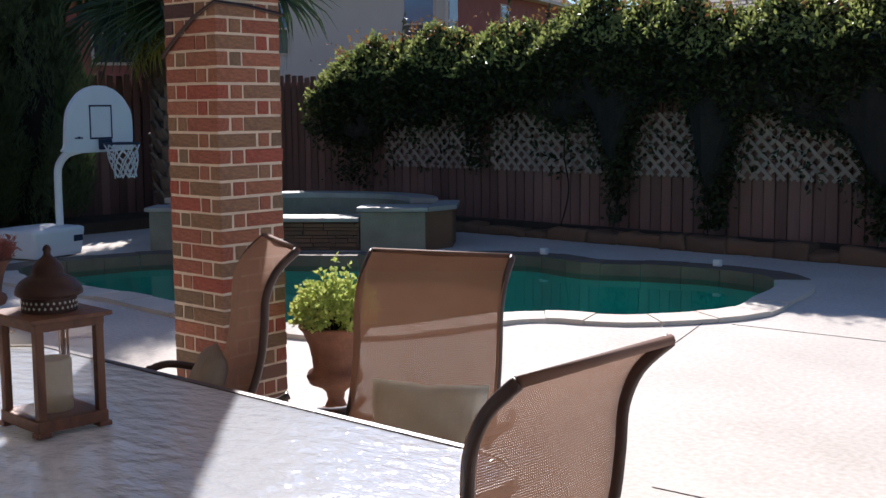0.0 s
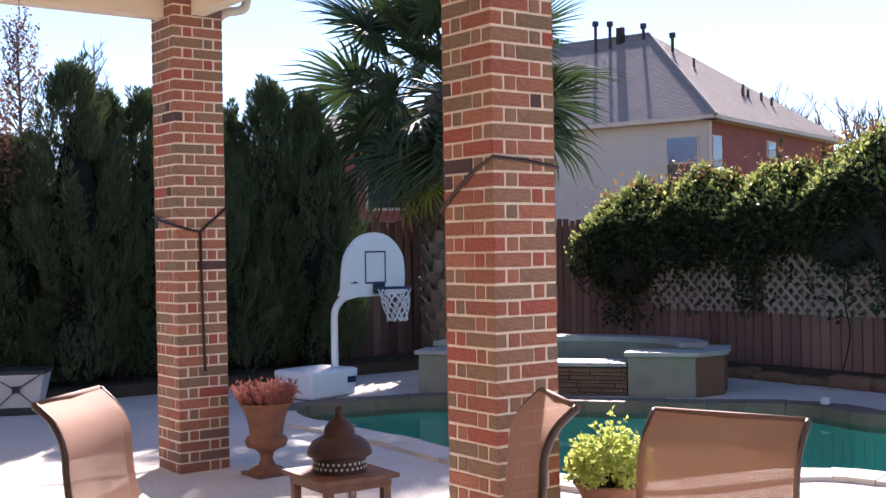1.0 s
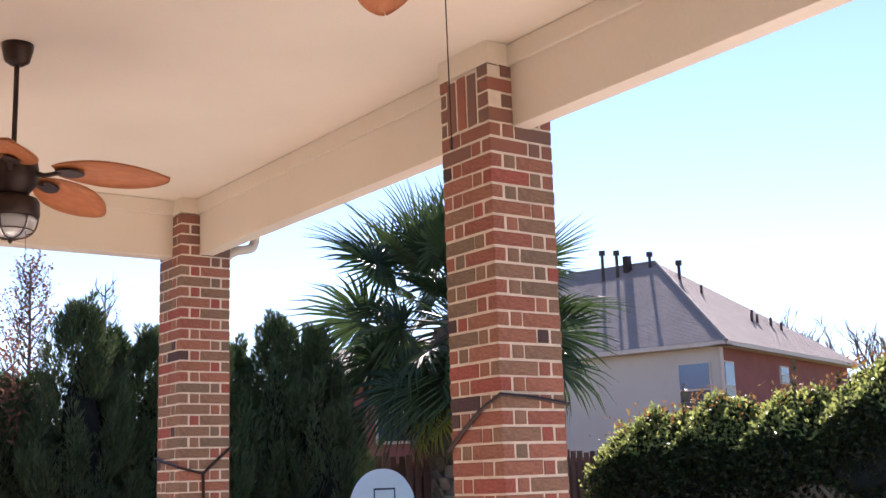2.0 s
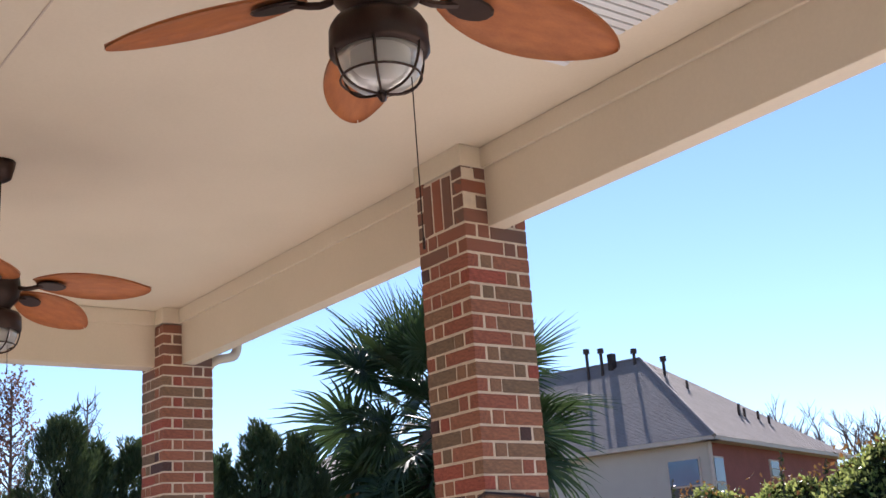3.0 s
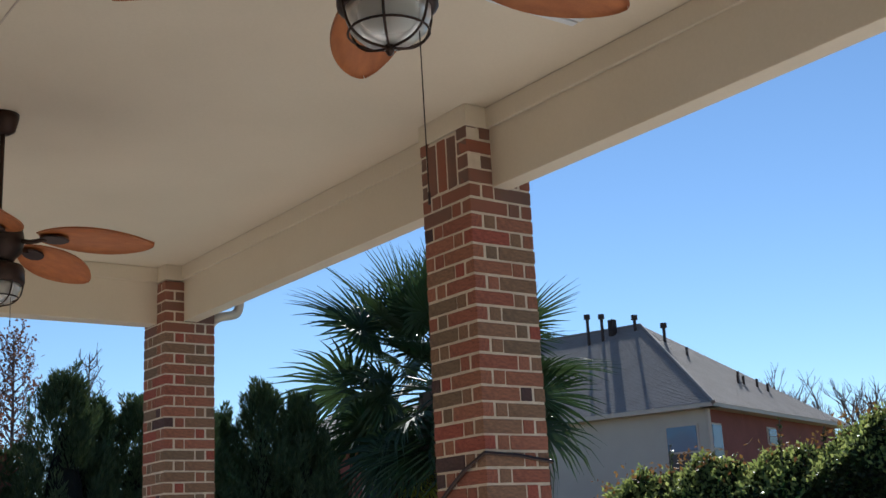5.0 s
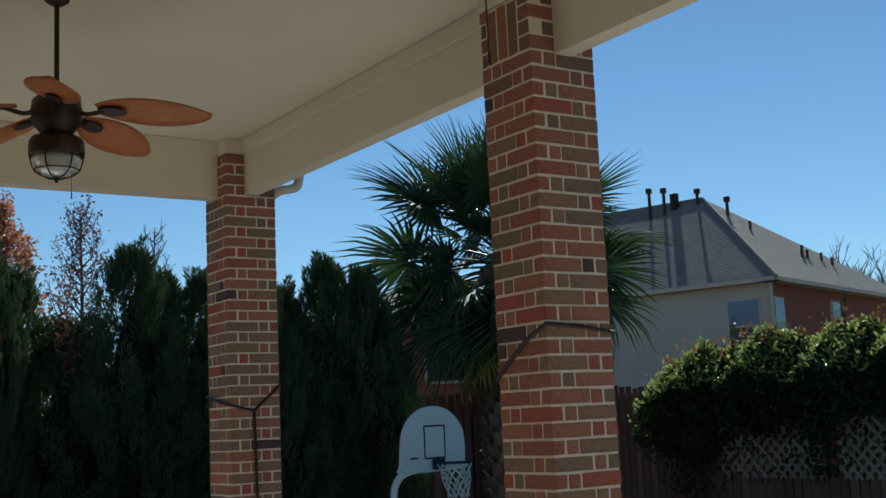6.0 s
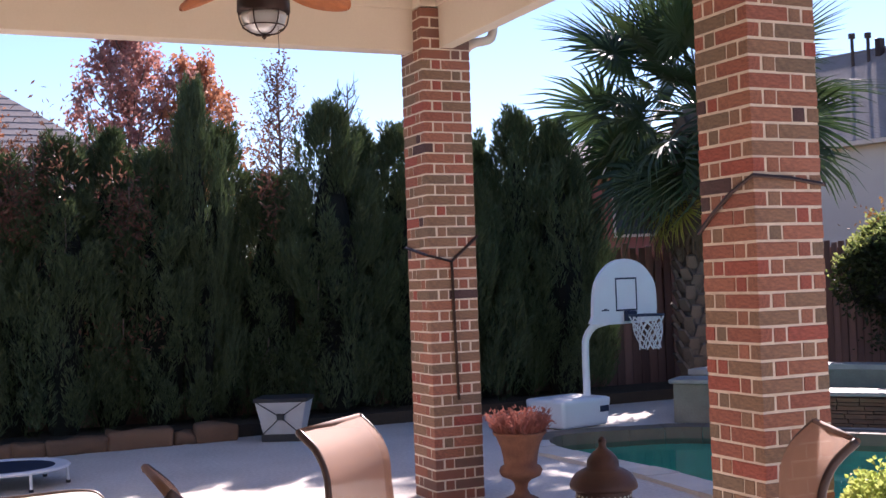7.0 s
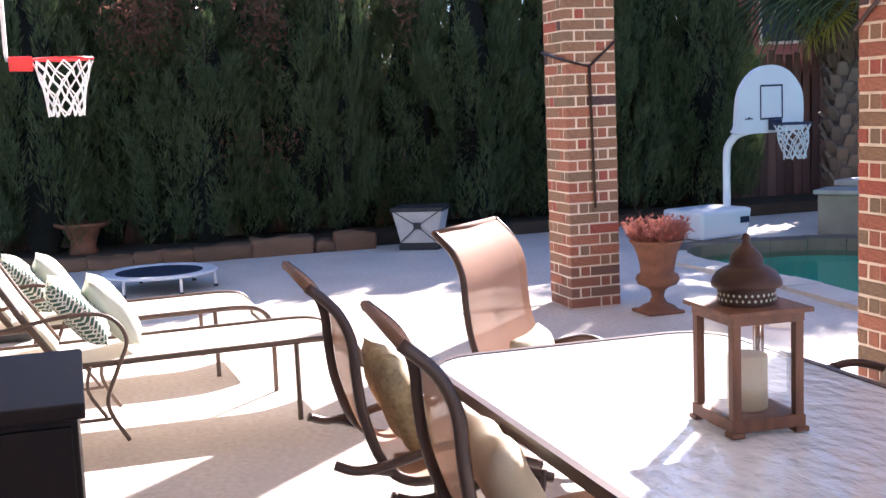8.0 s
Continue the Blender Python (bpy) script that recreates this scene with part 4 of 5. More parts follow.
def spire_tree(name, label, at, height, spread, seed, leaf=None, count=0, size=0.08, low=0.25):
    """A narrow young tree: one leader with upswept side shoots that shorten towards the top."""
    g = random.Random(seed)
    t = thing(name, label, "tree", at)
    bm, spots = bmesh.new(), []
    tube([(0, 0, 0), (0.03, 0.02, height * 0.4), (-0.02, 0.03, height * 0.75), (0, 0, height)], n=6, bm=bm, radii=[0.07, 0.05, 0.025, 0.004])
    for k in range(64):
        u = low + (0.97 - low) * k / 63
        a, L = k * 2.4 + g.uniform(-0.4, 0.4), spread * (1 - u) ** 0.75 * g.uniform(0.75, 1.15) + 0.12
        d = Vector((math.cos(a), math.sin(a), 0))
        root = Vector((0, 0, u * height))
        pts = [root, root + d * L * 0.55 + Vector((0, 0, 0.4 * L)), root + d * L * 0.9 + Vector((0, 0, 1.1 * L))]
        tube(pts, n=4, bm=bm, radii=[0.014, 0.009, 0.003])
        for q in range(6):
            p = pts[0].lerp(pts[1], g.uniform(0.3, 1)) if q < 2 else pts[1].lerp(pts[2], g.uniform(0, 0.9))
            e = p + Vector((g.uniform(-1, 1), g.uniform(-1, 1), g.uniform(0.5, 1.6))) * 0.16 * (0.5 + L)
            tube([p, e], n=3, bm=bm, radii=[0.005, 0.002])
            spots += [p.lerp(e, 0.35), p.lerp(e, 0.7), e]
    part("trunk", bm, M["bark"], t)
    if leaf:
        n = np.random.default_rng(seed)
        c = np.array([tuple(p) for p in spots])[n.integers(0, len(spots), count)] + n.normal(0, 0.045, (count, 3))
        part("leaves", leaves("leaves", c, n.normal(0, 1, c.shape) + (0, 0, -0.3), n.uniform(0.6, 1.2, count) * size, n.uniform(0.35, 0.65, count) * size, leaf, n), None, t)
    return t


spire_tree("autumn_tree", "slender tree with pink autumn leaves behind the hedge", (-12.4, -0.8, 0), 5.35, 1.6, 3, M["pink_leaf"], 11000, 0.085)
spire_tree("autumn_tree", "slender tree with orange autumn leaves behind the hedge", (-12.3, 0.15, 0), 4.85, 1.5, 5, M["orange_leaf"], 9000, 0.085)
spire_tree("autumn_tree", "slender tree with rusty leaves behind the hedge", (-11.6, -2.9, 0), 4.3, 1.0, 15, M["orange_leaf"], 5000, 0.08)
spire_tree("bare_tree", "thin winter tree with few purple leaves behind the hedge", (-12.4, 1.4, 0), 5.0, 0.85, 9, M["rust_leaf"], 2600, 0.06)
spire_tree("bare_tree", "thin bare winter tree behind the hedge", (-12.4, 2.5, 0), 4.75, 0.7, 11)
spire_tree("bare_tree", "thin bare winter tree behind the hedge", (-12.6, 4.0, 0), 4.6, 0.7, 12)
bare_tree("bare_tree", "thin bare winter tree behind the hedge", (-11.5, -4.6, 0), 4.6, 21, M["rust_leaf"], 900, 0.1)
for k, (x, y, h) in enumerate(((-33, 47, 9.9), (-31.6, 48.5, 9.7), (-30.2, 49.5, 9.3), (-34.2, 46, 9.3), (-28.8, 51, 9.0), (-27.4, 52, 8.8))):
    bare_tree("bare_tree", "bare winter tree far behind the house", (x, y, 0), h, 30 + k, None, radius=0.3)


# fan palm
def frond_mesh(name, material, droop, seed, fold=0.25):
    """A fan leaf on a bowed stalk: stiff narrow blades, split to two thirds, with hanging tips."""
    g = random.Random(seed)
    bm = tube(smooth_path([(0, 0, 0), (0.45, 0, 0.07), (0.9, 0, 0.0)], 3), 0.013, 5)
    for k in range(38):
        a = math.radians(-135 + 270 * k / 37 + g.uniform(-2.5, 2.5))
        L = (0.84 - 0.24 * (abs(a) / 2.3) ** 2) * g.uniform(0.85, 1.06)
        base, d = Vector((0.9, 0, 0.0)), Vector((math.cos(a), math.sin(a), 0))
        side = Vector((-d.y, d.x, 0))
        hang = droop * g.uniform(0.7, 1.4)
        rows = []
        for u, w in ((0.03, 0.006), (0.4, 0.023), (0.7, 0.014), (1.0, 0.001)):
            p = base + d * L * (u - 0.25 * hang * u ** 3) + Vector((0, 0, fold * abs(d.y) * u * 0.5 - hang * L * u ** 2.6))
            rows.append([bm.verts.new(p + side * w + Vector((0, 0, w * 0.5))), bm.verts.new(p), bm.verts.new(p - side * w + Vector((0, 0, w * 0.5)))])
        for p, q in zip(rows, rows[1:]):
            bm.faces.new((p[0], p[1], q[1], q[0]))
            bm.faces.new((p[1], p[2], q[2], q[1]))
    return mesh_of(name, bm, material)


FRONDS = [frond_mesh("frond", M["palm"], d, k) for k, d in enumerate((0.1, 0.22, 0.4, 0.6))]
DEAD = [frond_mesh("dead_frond", M["palm_dead"], d, 9 + k, -0.5) for k, d in enumerate((0.5, 0.8))]
YELLOW = frond_mesh("yellow_frond", M["palm_yellow"], 0.25, 20)
PX, PY, PZ = -8.8, 6.15, 4.05
palm = thing("fan_palm", "tall fan palm with a shaggy trunk and dead lower fronds", "palm tree", (PX, PY, 0.05))
bm = tube([(0, 0, 0), (0.02, 0.0, 1.0), (0.0, 0.03, 2.0), (0.02, 0.08, 3.0), (0.03, 0.12, 3.95)], n=16, radii=[0.25, 0.21, 0.2, 0.2, 0.18])
part("trunk", bm, M["trunk"], palm, "", True)
g = random.Random(2)
stub = None
for k in range(170):
    a, z = k * 2.4, 0.25 + 3.4 * k / 170
    ob = part("frond_stub", stub.data if stub else box(-0.06, 0.06, -0.02, 0.02, 0, 0.2, 0.008, -0.4), M["stub"], palm)
    stub = stub or ob
    lean = 0.12 * max(0.0, (z - 2) / 2) ** 1.5
    ob.matrix_local = pose(0.195 * math.cos(a), lean + 0.195 * math.sin(a), z, 0, 0, math.degrees(a) + 90) @ pose(0, 0, 0, g.uniform(22, 42), 0, g.uniform(-10, 10))
for k in range(66):
    a = k * 137.5 + g.uniform(-16, 16)
    e = 74 - 118 * (k / 65) ** 0.8 + g.uniform(-9, 9)
    ob = new("frond", FRONDS[min(3, int(4 * k / 66))])
    ob.parent = palm
    s, reach = g.uniform(0.85, 1.3), g.uniform(0.95, 1.55)
    ob.matrix_local = pose(0.03, 0.22, PZ - 0.45 * k / 65, 0, 0, a) @ pose(0.06, 0, 0, g.uniform(-80, 80), -e, 0) @ Matrix.Diagonal((reach, s, s, 1))
for k in range(36):
    ob = new("dead_frond", DEAD[k % 2])
    ob.parent = palm
    ob.matrix_local = pose(0.03, 0.1, PZ - 0.5 - g.uniform(0, 0.45), 0, 0, k * 97 + g.uniform(-15, 15)) @ pose(0.1, 0, 0, g.uniform(-40, 40), g.uniform(45, 82), 0) @ Matrix.Diagonal((0.85, 0.8, 0.85, 1))
for a, e, z in ((-75, 42, 2.95), (-62, 52, 3.0), (-92, 54, 2.85)):
    ob = new("yellow_frond", YELLOW)
    ob.parent = palm
    ob.matrix_local = pose(0, 0.1, z, 0, 0, a) @ pose(0.1, 0, 0, 10, e, 0) @ Matrix.Diagonal((0.7, 0.7, 0.7, 1))


# vine over the back fence
def vine_top(x):
    return np.interp(x, [-7.8, -7.4, -6.6, -5.7, -4.9, -4.1, -3.6, -3.1, -2.2, -1.4, -0.6, 0.4, 2, 4, 7.5], [2.0, 2.35, 2.45, 2.55, 2.5, 2.55, 2.7, 2.84, 2.75, 2.64, 2.67, 2.68, 2.7, 2.7, 2.7]) + 0.07 * np.sin(x * 5.3) + 0.05 * np.sin(x * 11.7)


def vine_low(x):
    return 1.44 + 0.12 * np.sin(x * 2.3) + 0.1 * np.sin(x * 5.9 + 1) - 0.75 * np.exp(-((x + 2.85) / 0.16) ** 2) - 1.0 * np.exp(-((x + 1.6) / 0.2) ** 2) - 1.0 * np.exp(-((x - 0.3) / 0.35) ** 2) - 0.6 * np.exp(-((x + 7.4) / 0.8) ** 2) - 0.3 * np.exp(-((x + 5.0) / 0.2) ** 2)


vine = thing("climbing_vine", "thick evergreen vine grown over the fence top", "vine", kind="")
n = 74000
x = rng.uniform(-7.7, 7.4, n)
top, low = vine_top(x), vine_low(x)
u = rng.uniform(0, 1, n) ** 0.65
z = low + (top - low) * u
drop = top - z
front = 8.15 - np.minimum(1.25 * drop, 0.6) + 0.36 * np.clip((drop - 0.65) / 0.6, 0, 1)
y = front + rng.uniform(0, 1, n) ** 2.2 * (8.4 - front)
c = np.stack([x, y, z], 1)
d = rng.normal(0, 1, (n, 3)) + np.stack([np.zeros(n), -0.6 * np.ones(n), 0.25 + 0.6 * (u > 0.85)], 1)
part("vine_leaves", leaves("vine_leaves", c, d, rng.uniform(0.05, 0.10, n), rng.uniform(0.03, 0.055, n), M["leaf"], rng), None, vine)
# Pale leaves along the top slope carry its sunlit brightness in their colour.
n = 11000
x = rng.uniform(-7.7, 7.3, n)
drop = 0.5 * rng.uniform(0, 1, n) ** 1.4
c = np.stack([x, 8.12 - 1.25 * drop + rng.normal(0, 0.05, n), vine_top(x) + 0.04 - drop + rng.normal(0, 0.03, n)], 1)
part("young_leaves", leaves("young_leaves", c, rng.normal(0, 1, (n, 3)) + (0, -0.2, 0.6), rng.uniform(0.045, 0.09, n), rng.uniform(0.028, 0.05, n), M["leaf_new_sunlit"], rng), None, vine, "young leaves coloured pale for the sunlit vine top")
n = 5000
x = rng.uniform(-7.6, 3.0, n)
x = np.where(rng.uniform(0, 1, n) < 0.6, np.array([-7.2, -5.0, -2.9, -2.75, -1.6, -1.5, 0.3, 0.45])[rng.integers(0, 8, n)] + rng.normal(0, 0.16, n), x)
z = vine_low(x) + 0.25 - 0.75 * rng.uniform(0, 1, n) ** 1.8
c = np.stack([x, rng.uniform(7.9, 8.17, n), np.maximum(z, 0.3)], 1)
part("hanging_leaves", leaves("hanging_leaves", c, rng.normal(0, 1, (n, 3)) + (0, -0.4, -0.6), rng.uniform(0.05, 0.1, n), rng.uniform(0.03, 0.055, n), M["leaf"], rng), None, vine, "dark trailing leaves")
n = 900
x = rng.uniform(-7.6, 7.2, n)
c = np.stack([x, rng.uniform(7.6, 8.3, n), vine_top(x) + rng.uniform(-0.1, 0.16, n)], 1)
part("new_leaves", leaves("new_leaves", c, rng.normal(0, 1, (n, 3)) + (0, 0, 0.8), rng.uniform(0.05, 0.1, n), rng.uniform(0.03, 0.05, n), M["leaf_red"], rng), None, vine, "bronze new leaves")
# Added solid that blocks light within the vine, dark for stems and shade.
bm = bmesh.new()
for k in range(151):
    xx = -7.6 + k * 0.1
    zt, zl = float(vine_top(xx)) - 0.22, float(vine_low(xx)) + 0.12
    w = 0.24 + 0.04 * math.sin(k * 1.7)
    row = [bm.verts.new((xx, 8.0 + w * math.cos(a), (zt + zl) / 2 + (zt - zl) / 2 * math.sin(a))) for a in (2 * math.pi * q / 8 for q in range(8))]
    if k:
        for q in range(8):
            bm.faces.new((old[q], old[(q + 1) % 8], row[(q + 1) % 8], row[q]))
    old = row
part("stem_mass", bm, M["twigs"], vine, "dark solid mass inside the vine for stems and inner shade")
for k, (xx, dx) in enumerate(((-2.85, 0.06), (-1.62, -0.06), (0.25, 0.12), (-3.6, 0.12))):
    part("vine_stem", tube(smooth_path([(xx, 7.98, 0.14), (xx + dx * 0.6, 8.05, 0.6), (xx - dx * 0.3, 8.1, 1.1), (xx + dx, 8.05, 1.8)], 5), 0.008, 6), M["twigs"], vine)
for xx, h in ((-6.1, 0.42), (-4.35, 0.4), (-3.75, 0.22)):
    zt = float(vine_top(xx))
    part("long_shoot", tube(smooth_path([(xx, 7.9, zt - 0.2), (xx + 0.02, 7.88, zt + h * 0.5), (xx + 0.07, 7.86, zt + h)], 4), 0.006, 4), M["bark"], vine)
    zz = rng.uniform(zt - 0.1, zt + h, 40)
    part("shoot_leaves", leaves("shoot_leaves", np.stack([xx + 0.06 * (zz - zt) / h, 7.88 + 0 * zz, zz], 1), rng.normal(0, 1, (40, 3)), 0.05, 0.03, M["leaf"], rng), None, vine)


# ---- things by the pool ----
hoop = thing("pool_basketball_hoop", "white poolside basketball hoop on a weighted base", "basketball hoop", (-7.12, 3.36, 0), 13.7)
hoop.scale = (0.93, 0.93, 0.975)
# the board faces +x here
base = part("base", box(-0.42, 0.26, -0.66, 0.16, 0.012, 0.34, 0.05, 0.1), M["white_plastic"], hoop, "white plastic water-filled base", True)
part("badge", box(0.252, 0.262, -0.04, 0.1, 0.17, 0.24, 0.002), M["navy"], base, "small dark badge")
part("pole", tube(smooth_path([(-0.05, 0.05, 0.3), (-0.05, 0.05, 0.85), (-0.04, 0.07, 1.02), (0.04, 0.12, 1.14), (0.14, 0.22, 1.19), (0.22, 0.36, 1.22)], 6), 0.045, 12), M["white_plastic"], hoop, "white bent pole", True)
outline = [(1.12 * a + 0.115, 0.94 * b) for a, b in ((0.0, 0.0), (0.9, 0.0), (0.97, 0.1), (0.97, 0.42), (0.9, 0.58), (0.76, 0.72), (0.58, 0.79), (0.39, 0.79), (0.21, 0.72), (0.07, 0.58), (0.0, 0.42), (-0.03, 0.1))]
pts = smooth_path([(0, a, b) for a, b in outline], 4, True)
bm = bmesh.new()
f1 = [bm.verts.new((0.28, p.y - 0.02 - 0.18, 1.17 + p.z)) for p in pts]
f2 = [bm.verts.new((0.23, p.y - 0.02 - 0.18, 1.17 + p.z)) for p in pts]
bm.faces.new(f1)
bm.faces.new(f2[::-1])
for k in range(len(f1)):
    bm.faces.new((f1[k], f2[k], f2[(k + 1) % len(f1)], f1[(k + 1) % len(f1)]))
bmesh.ops.recalc_face_normals(bm, faces=bm.faces)
board = part("backboard", bm, M["white_plastic"], hoop, "white rounded plastic backboard")
for y0, y1, z0, z1 in ((0.27, 0.65, 1.31, 1.33), (0.27, 0.65, 1.68, 1.70), (0.27, 0.29, 1.331, 1.679), (0.63, 0.65, 1.331, 1.679)):
    part("target_line", box(0.281, 0.284, y0, y1, z0, z1), M["navy"], board)
for k, (y0, y1) in enumerate(((0.02, 0.06), (0.065, 0.11), (0.115, 0.15))):
    part("printed_mark", box(0.281, 0.283, y0, y1, 1.32, 1.335 + 0.01 * (k % 2)), M["navy"], board)


def rim_and_net(parent, centre, r, material, net_h, cord, strands=12, narrow=0.55, askew=0.0):
    cx, cy, cz = centre
    part("rim", tube([(cx + r * math.cos(2 * math.pi * k / 28), cy + r * math.sin(2 * math.pi * k / 28), cz) for k in range(28)], 0.011, 8, True), material, parent)
    bm = bmesh.new()
    rows = 6
    for k in range(strands):
        for s in (1, -1):
            pts = []
            for j in range(rows + 1):
                a = 2 * math.pi * (k + s * 0.5 * j) / strands
                u = j / rows
                rr = r * (1 - (1 - narrow) * u ** 0.7)
                wob = 0.012 * math.sin(5 * a + 9 * u) if j else 0.0
                pts.append((cx + rr * math.cos(a) + wob, cy + rr * math.sin(a) + askew * u + wob, cz - 0.015 - net_h * u + 0.5 * wob))
            tube(pts, cord, 4, bm=bm)
    part("net", bm, M["net"], parent, "white knotted cord net")


part("rim_bracket", box(0.284, 0.36, 0.4, 0.56, 1.19, 1.31, 0.01), M["navy"], hoop, "dark blue rim bracket")
rim_and_net(hoop, (0.57, 0.49, 1.26), 0.21, M["navy"], 0.38, 0.007, askew=0.05)

# storage bin, slumped
bin_ = thing("laundry_bin", "grey mesh fabric bin with black piping", "storage bin", (-8.2, 0.12, 0), 62)
part("body", box(-0.29, 0.29, -0.24, 0.24, 0.07, 0.47, 0.02, 0.28), M["fabric_grey"], bin_, "grey mesh fabric body")
part("bottom_band", box(-0.225, 0.225, -0.19, 0.19, 0.0, 0.08, 0.01), M["black"], bin_, "black bottom band")
part("top_band", box(-0.296, 0.296, -0.246, 0.246, 0.43, 0.475, 0.01), M["black"], bin_, "black top band")
for a, b in (((-0.26, 0.44), (0.0, 0.27)), ((0.26, 0.44), (0.0, 0.27)), ((-0.2, 0.09), (0.0, 0.27)), ((0.2, 0.09), (0.0, 0.27))):
    f = lambda q: -0.262 + 0.065 * (0.47 - q) / 0.4
    part("piping", tube([(a[0], f(a[1]), a[1]), (b[0], f(b[1]) - 0.004, b[1])], 0.006, 5), M["black"], bin_)
part("handle_patch", box(-0.04, 0.04, -0.245, -0.232, 0.24, 0.31, 0.004), M["black"], bin_)

# small trampoline
tramp = thing("mini_trampoline", "small round trampoline with navy mat and white rim", "trampoline", (-6.75, -2.86, 0))
tramp.scale = (1.0, 1.0, 0.75)
part("mat", lathe([(0.42, 0.215), (0.42, 0.222)], 36), M["navy"], tramp, "navy jumping mat")
part("rim_pad", lathe([(0.40, 0.226), (0.43, 0.235), (0.52, 0.235), (0.535, 0.215), (0.52, 0.2), (0.43, 0.2), (0.40, 0.212)], 40, cap=False), M["white_plastic"], tramp, "white padded rim")
for k in range(6):
    a = k * math.pi / 3 + 0.3
    leg = part("leg", tube([(0.5 * math.cos(a), 0.5 * math.sin(a), 0.21), (0.51 * math.cos(a), 0.51 * math.sin(a), 0.03)], 0.014, 8), M["white_plastic"], tramp)
    part("foot", tube([(0.51 * math.cos(a), 0.51 * math.sin(a), 0.0), (0.51 * math.cos(a), 0.51 * math.sin(a), 0.035)], 0.02, 8), M["black"], leg)


# urns
URN = [(0.13, 0.0), (0.135, 0.025), (0.115, 0.045), (0.06, 0.07), (0.042, 0.11), (0.05, 0.15), (0.075, 0.175), (0.135, 0.2), (0.15, 0.235), (0.14, 0.262), (0.115, 0.275),
       (0.12, 0.33), (0.135, 0.40), (0.165, 0.47), (0.185, 0.49), (0.188, 0.505), (0.17, 0.505), (0.14, 0.47), (0.12, 0.44)]


def urn(at, label, scale=1.0):
    u = thing("garden_urn", label, "urn", at, group="matching urns on the patio")
    u.scale = (scale,) * 3
    part("bowl", lathe(URN, 28), M["terracotta"], u, "", True)
    part("plinth", box(-0.135, 0.135, -0.135, 0.135, 0, 0.022, 0.006), M["terracotta"], u)
    return u


u1 = urn((-3.4, 0.51, 0), "rust brown cast urn with dry pink stems", 1.08)
g2 = np.random.default_rng(12)
n = 900
a, rr = g2.uniform(0, 6.28, n), np.sqrt(g2.uniform(0, 1, n)) * 0.13
c = np.stack([rr * np.cos(a), rr * np.sin(a), g2.uniform(0.44, 0.52, n)], 1)
d = np.stack([np.cos(a) * (rr * 6 + g2.uniform(0, 0.4, n)), np.sin(a) * (rr * 6 + g2.uniform(0, 0.4, n)), np.ones(n)], 1)
part("dry_stem_mass", leaves("dry_stems", c, d, g2.uniform(0.08, 0.2, n), 0.012, M["pink_plant"], g2), None, u1, "dry pink stems")
c2 = c[:700] + d[:700] / np.linalg.norm(d[:700], axis=1, keepdims=True) * g2.uniform(0.05, 0.17, (700, 1))
part("dry_tip_mass", leaves("dry_tips", c2, g2.normal(0, 1, (700, 3)) + (0, 0, 0.6), 0.035, 0.018, M["pink_plant"], g2), None, u1)
u2 = urn((0.27, 0.5, 0), "rust brown cast urn with a lime green plant", 1.0)
n = 1900
a, rr = g2.uniform(0, 6.28, n), np.sqrt(g2.uniform(0, 1, n)) * 0.22
c = np.stack([rr * np.cos(a), rr * np.sin(a), 0.5 + 0.2 * g2.uniform(0, 1, n) * (1.3 - rr / 0.26) + 0.14 * np.sin(a * 3 + 1) ** 2 * g2.uniform(0, 1, n)], 1)
part("leaves", leaves("plant_leaves", c, g2.normal(0, 1, (n, 3)) + (0, 0, 0.5), g2.uniform(0.022, 0.042, n), g2.uniform(0.02, 0.034, n), M["lime_leaf"], g2), None, u2, "glossy lime green leaves")
for k in range(26):
    aa, q = k * 2.4, 0.02 + 0.006 * k
    part("stem", tube([(0.3 * q * math.cos(aa), 0.3 * q * math.sin(aa), 0.42), (q * math.cos(aa), q * math.sin(aa), 0.62)], 0.004, 4), M["twigs"], u2)
pot = thing("wide_pot", "brown pedestal pot before the hedge", "pot", (-8.95, -3.5, 0.14))
part("bowl", lathe([(0.15, 0), (0.16, 0.03), (0.13, 0.08), (0.15, 0.16), (0.19, 0.27), (0.29, 0.31), (0.3, 0.34), (0.27, 0.34), (0.16, 0.26)], 24), M["terracotta"], pot, "", True)

# ---- patio furniture ----
table = thing("patio_table", "long glass topped patio table with bronze frame", "table", (1.72, -1.905, 0))


def rounded(hx, hy, r, n=7):
    out = []
    for sx, sy, a0 in ((1, 1, 0), (-1, 1, 90), (-1, -1, 180), (1, -1, 270)):
        for k in range(n):
            a = math.radians(a0 + 90 * k / (n - 1))
            out.append((sx * (hx - r) + r * math.cos(a), sy * (hy - r) + r * math.sin(a)))
    return out


top_out, top_in = rounded(1.24, 0.575, 0.2), rounded(1.215, 0.55, 0.18)
part("glass_top", prism(top_in, 0.722, 0.734), M["table_glass"], table, "hammered safety glass top")
bm = bmesh.new()
for a, b in ((top_out, top_in),):
    n = len(a)
    v = [[bm.verts.new((*p, z)) for p in q] for q, z in ((a, 0.70), (a, 0.738), (b, 0.738), (b, 0.70))]
    for i in range(4):
        for k in range(n):
            bm.faces.new((v[i][k], v[i][(k + 1) % n], v[(i + 1) % 4][(k + 1) % n], v[(i + 1) % 4][k]))
bmesh.ops.recalc_face_normals(bm, faces=bm.faces)
part("rim_frame", bm, M["frame"], table, "dark bronze rim")
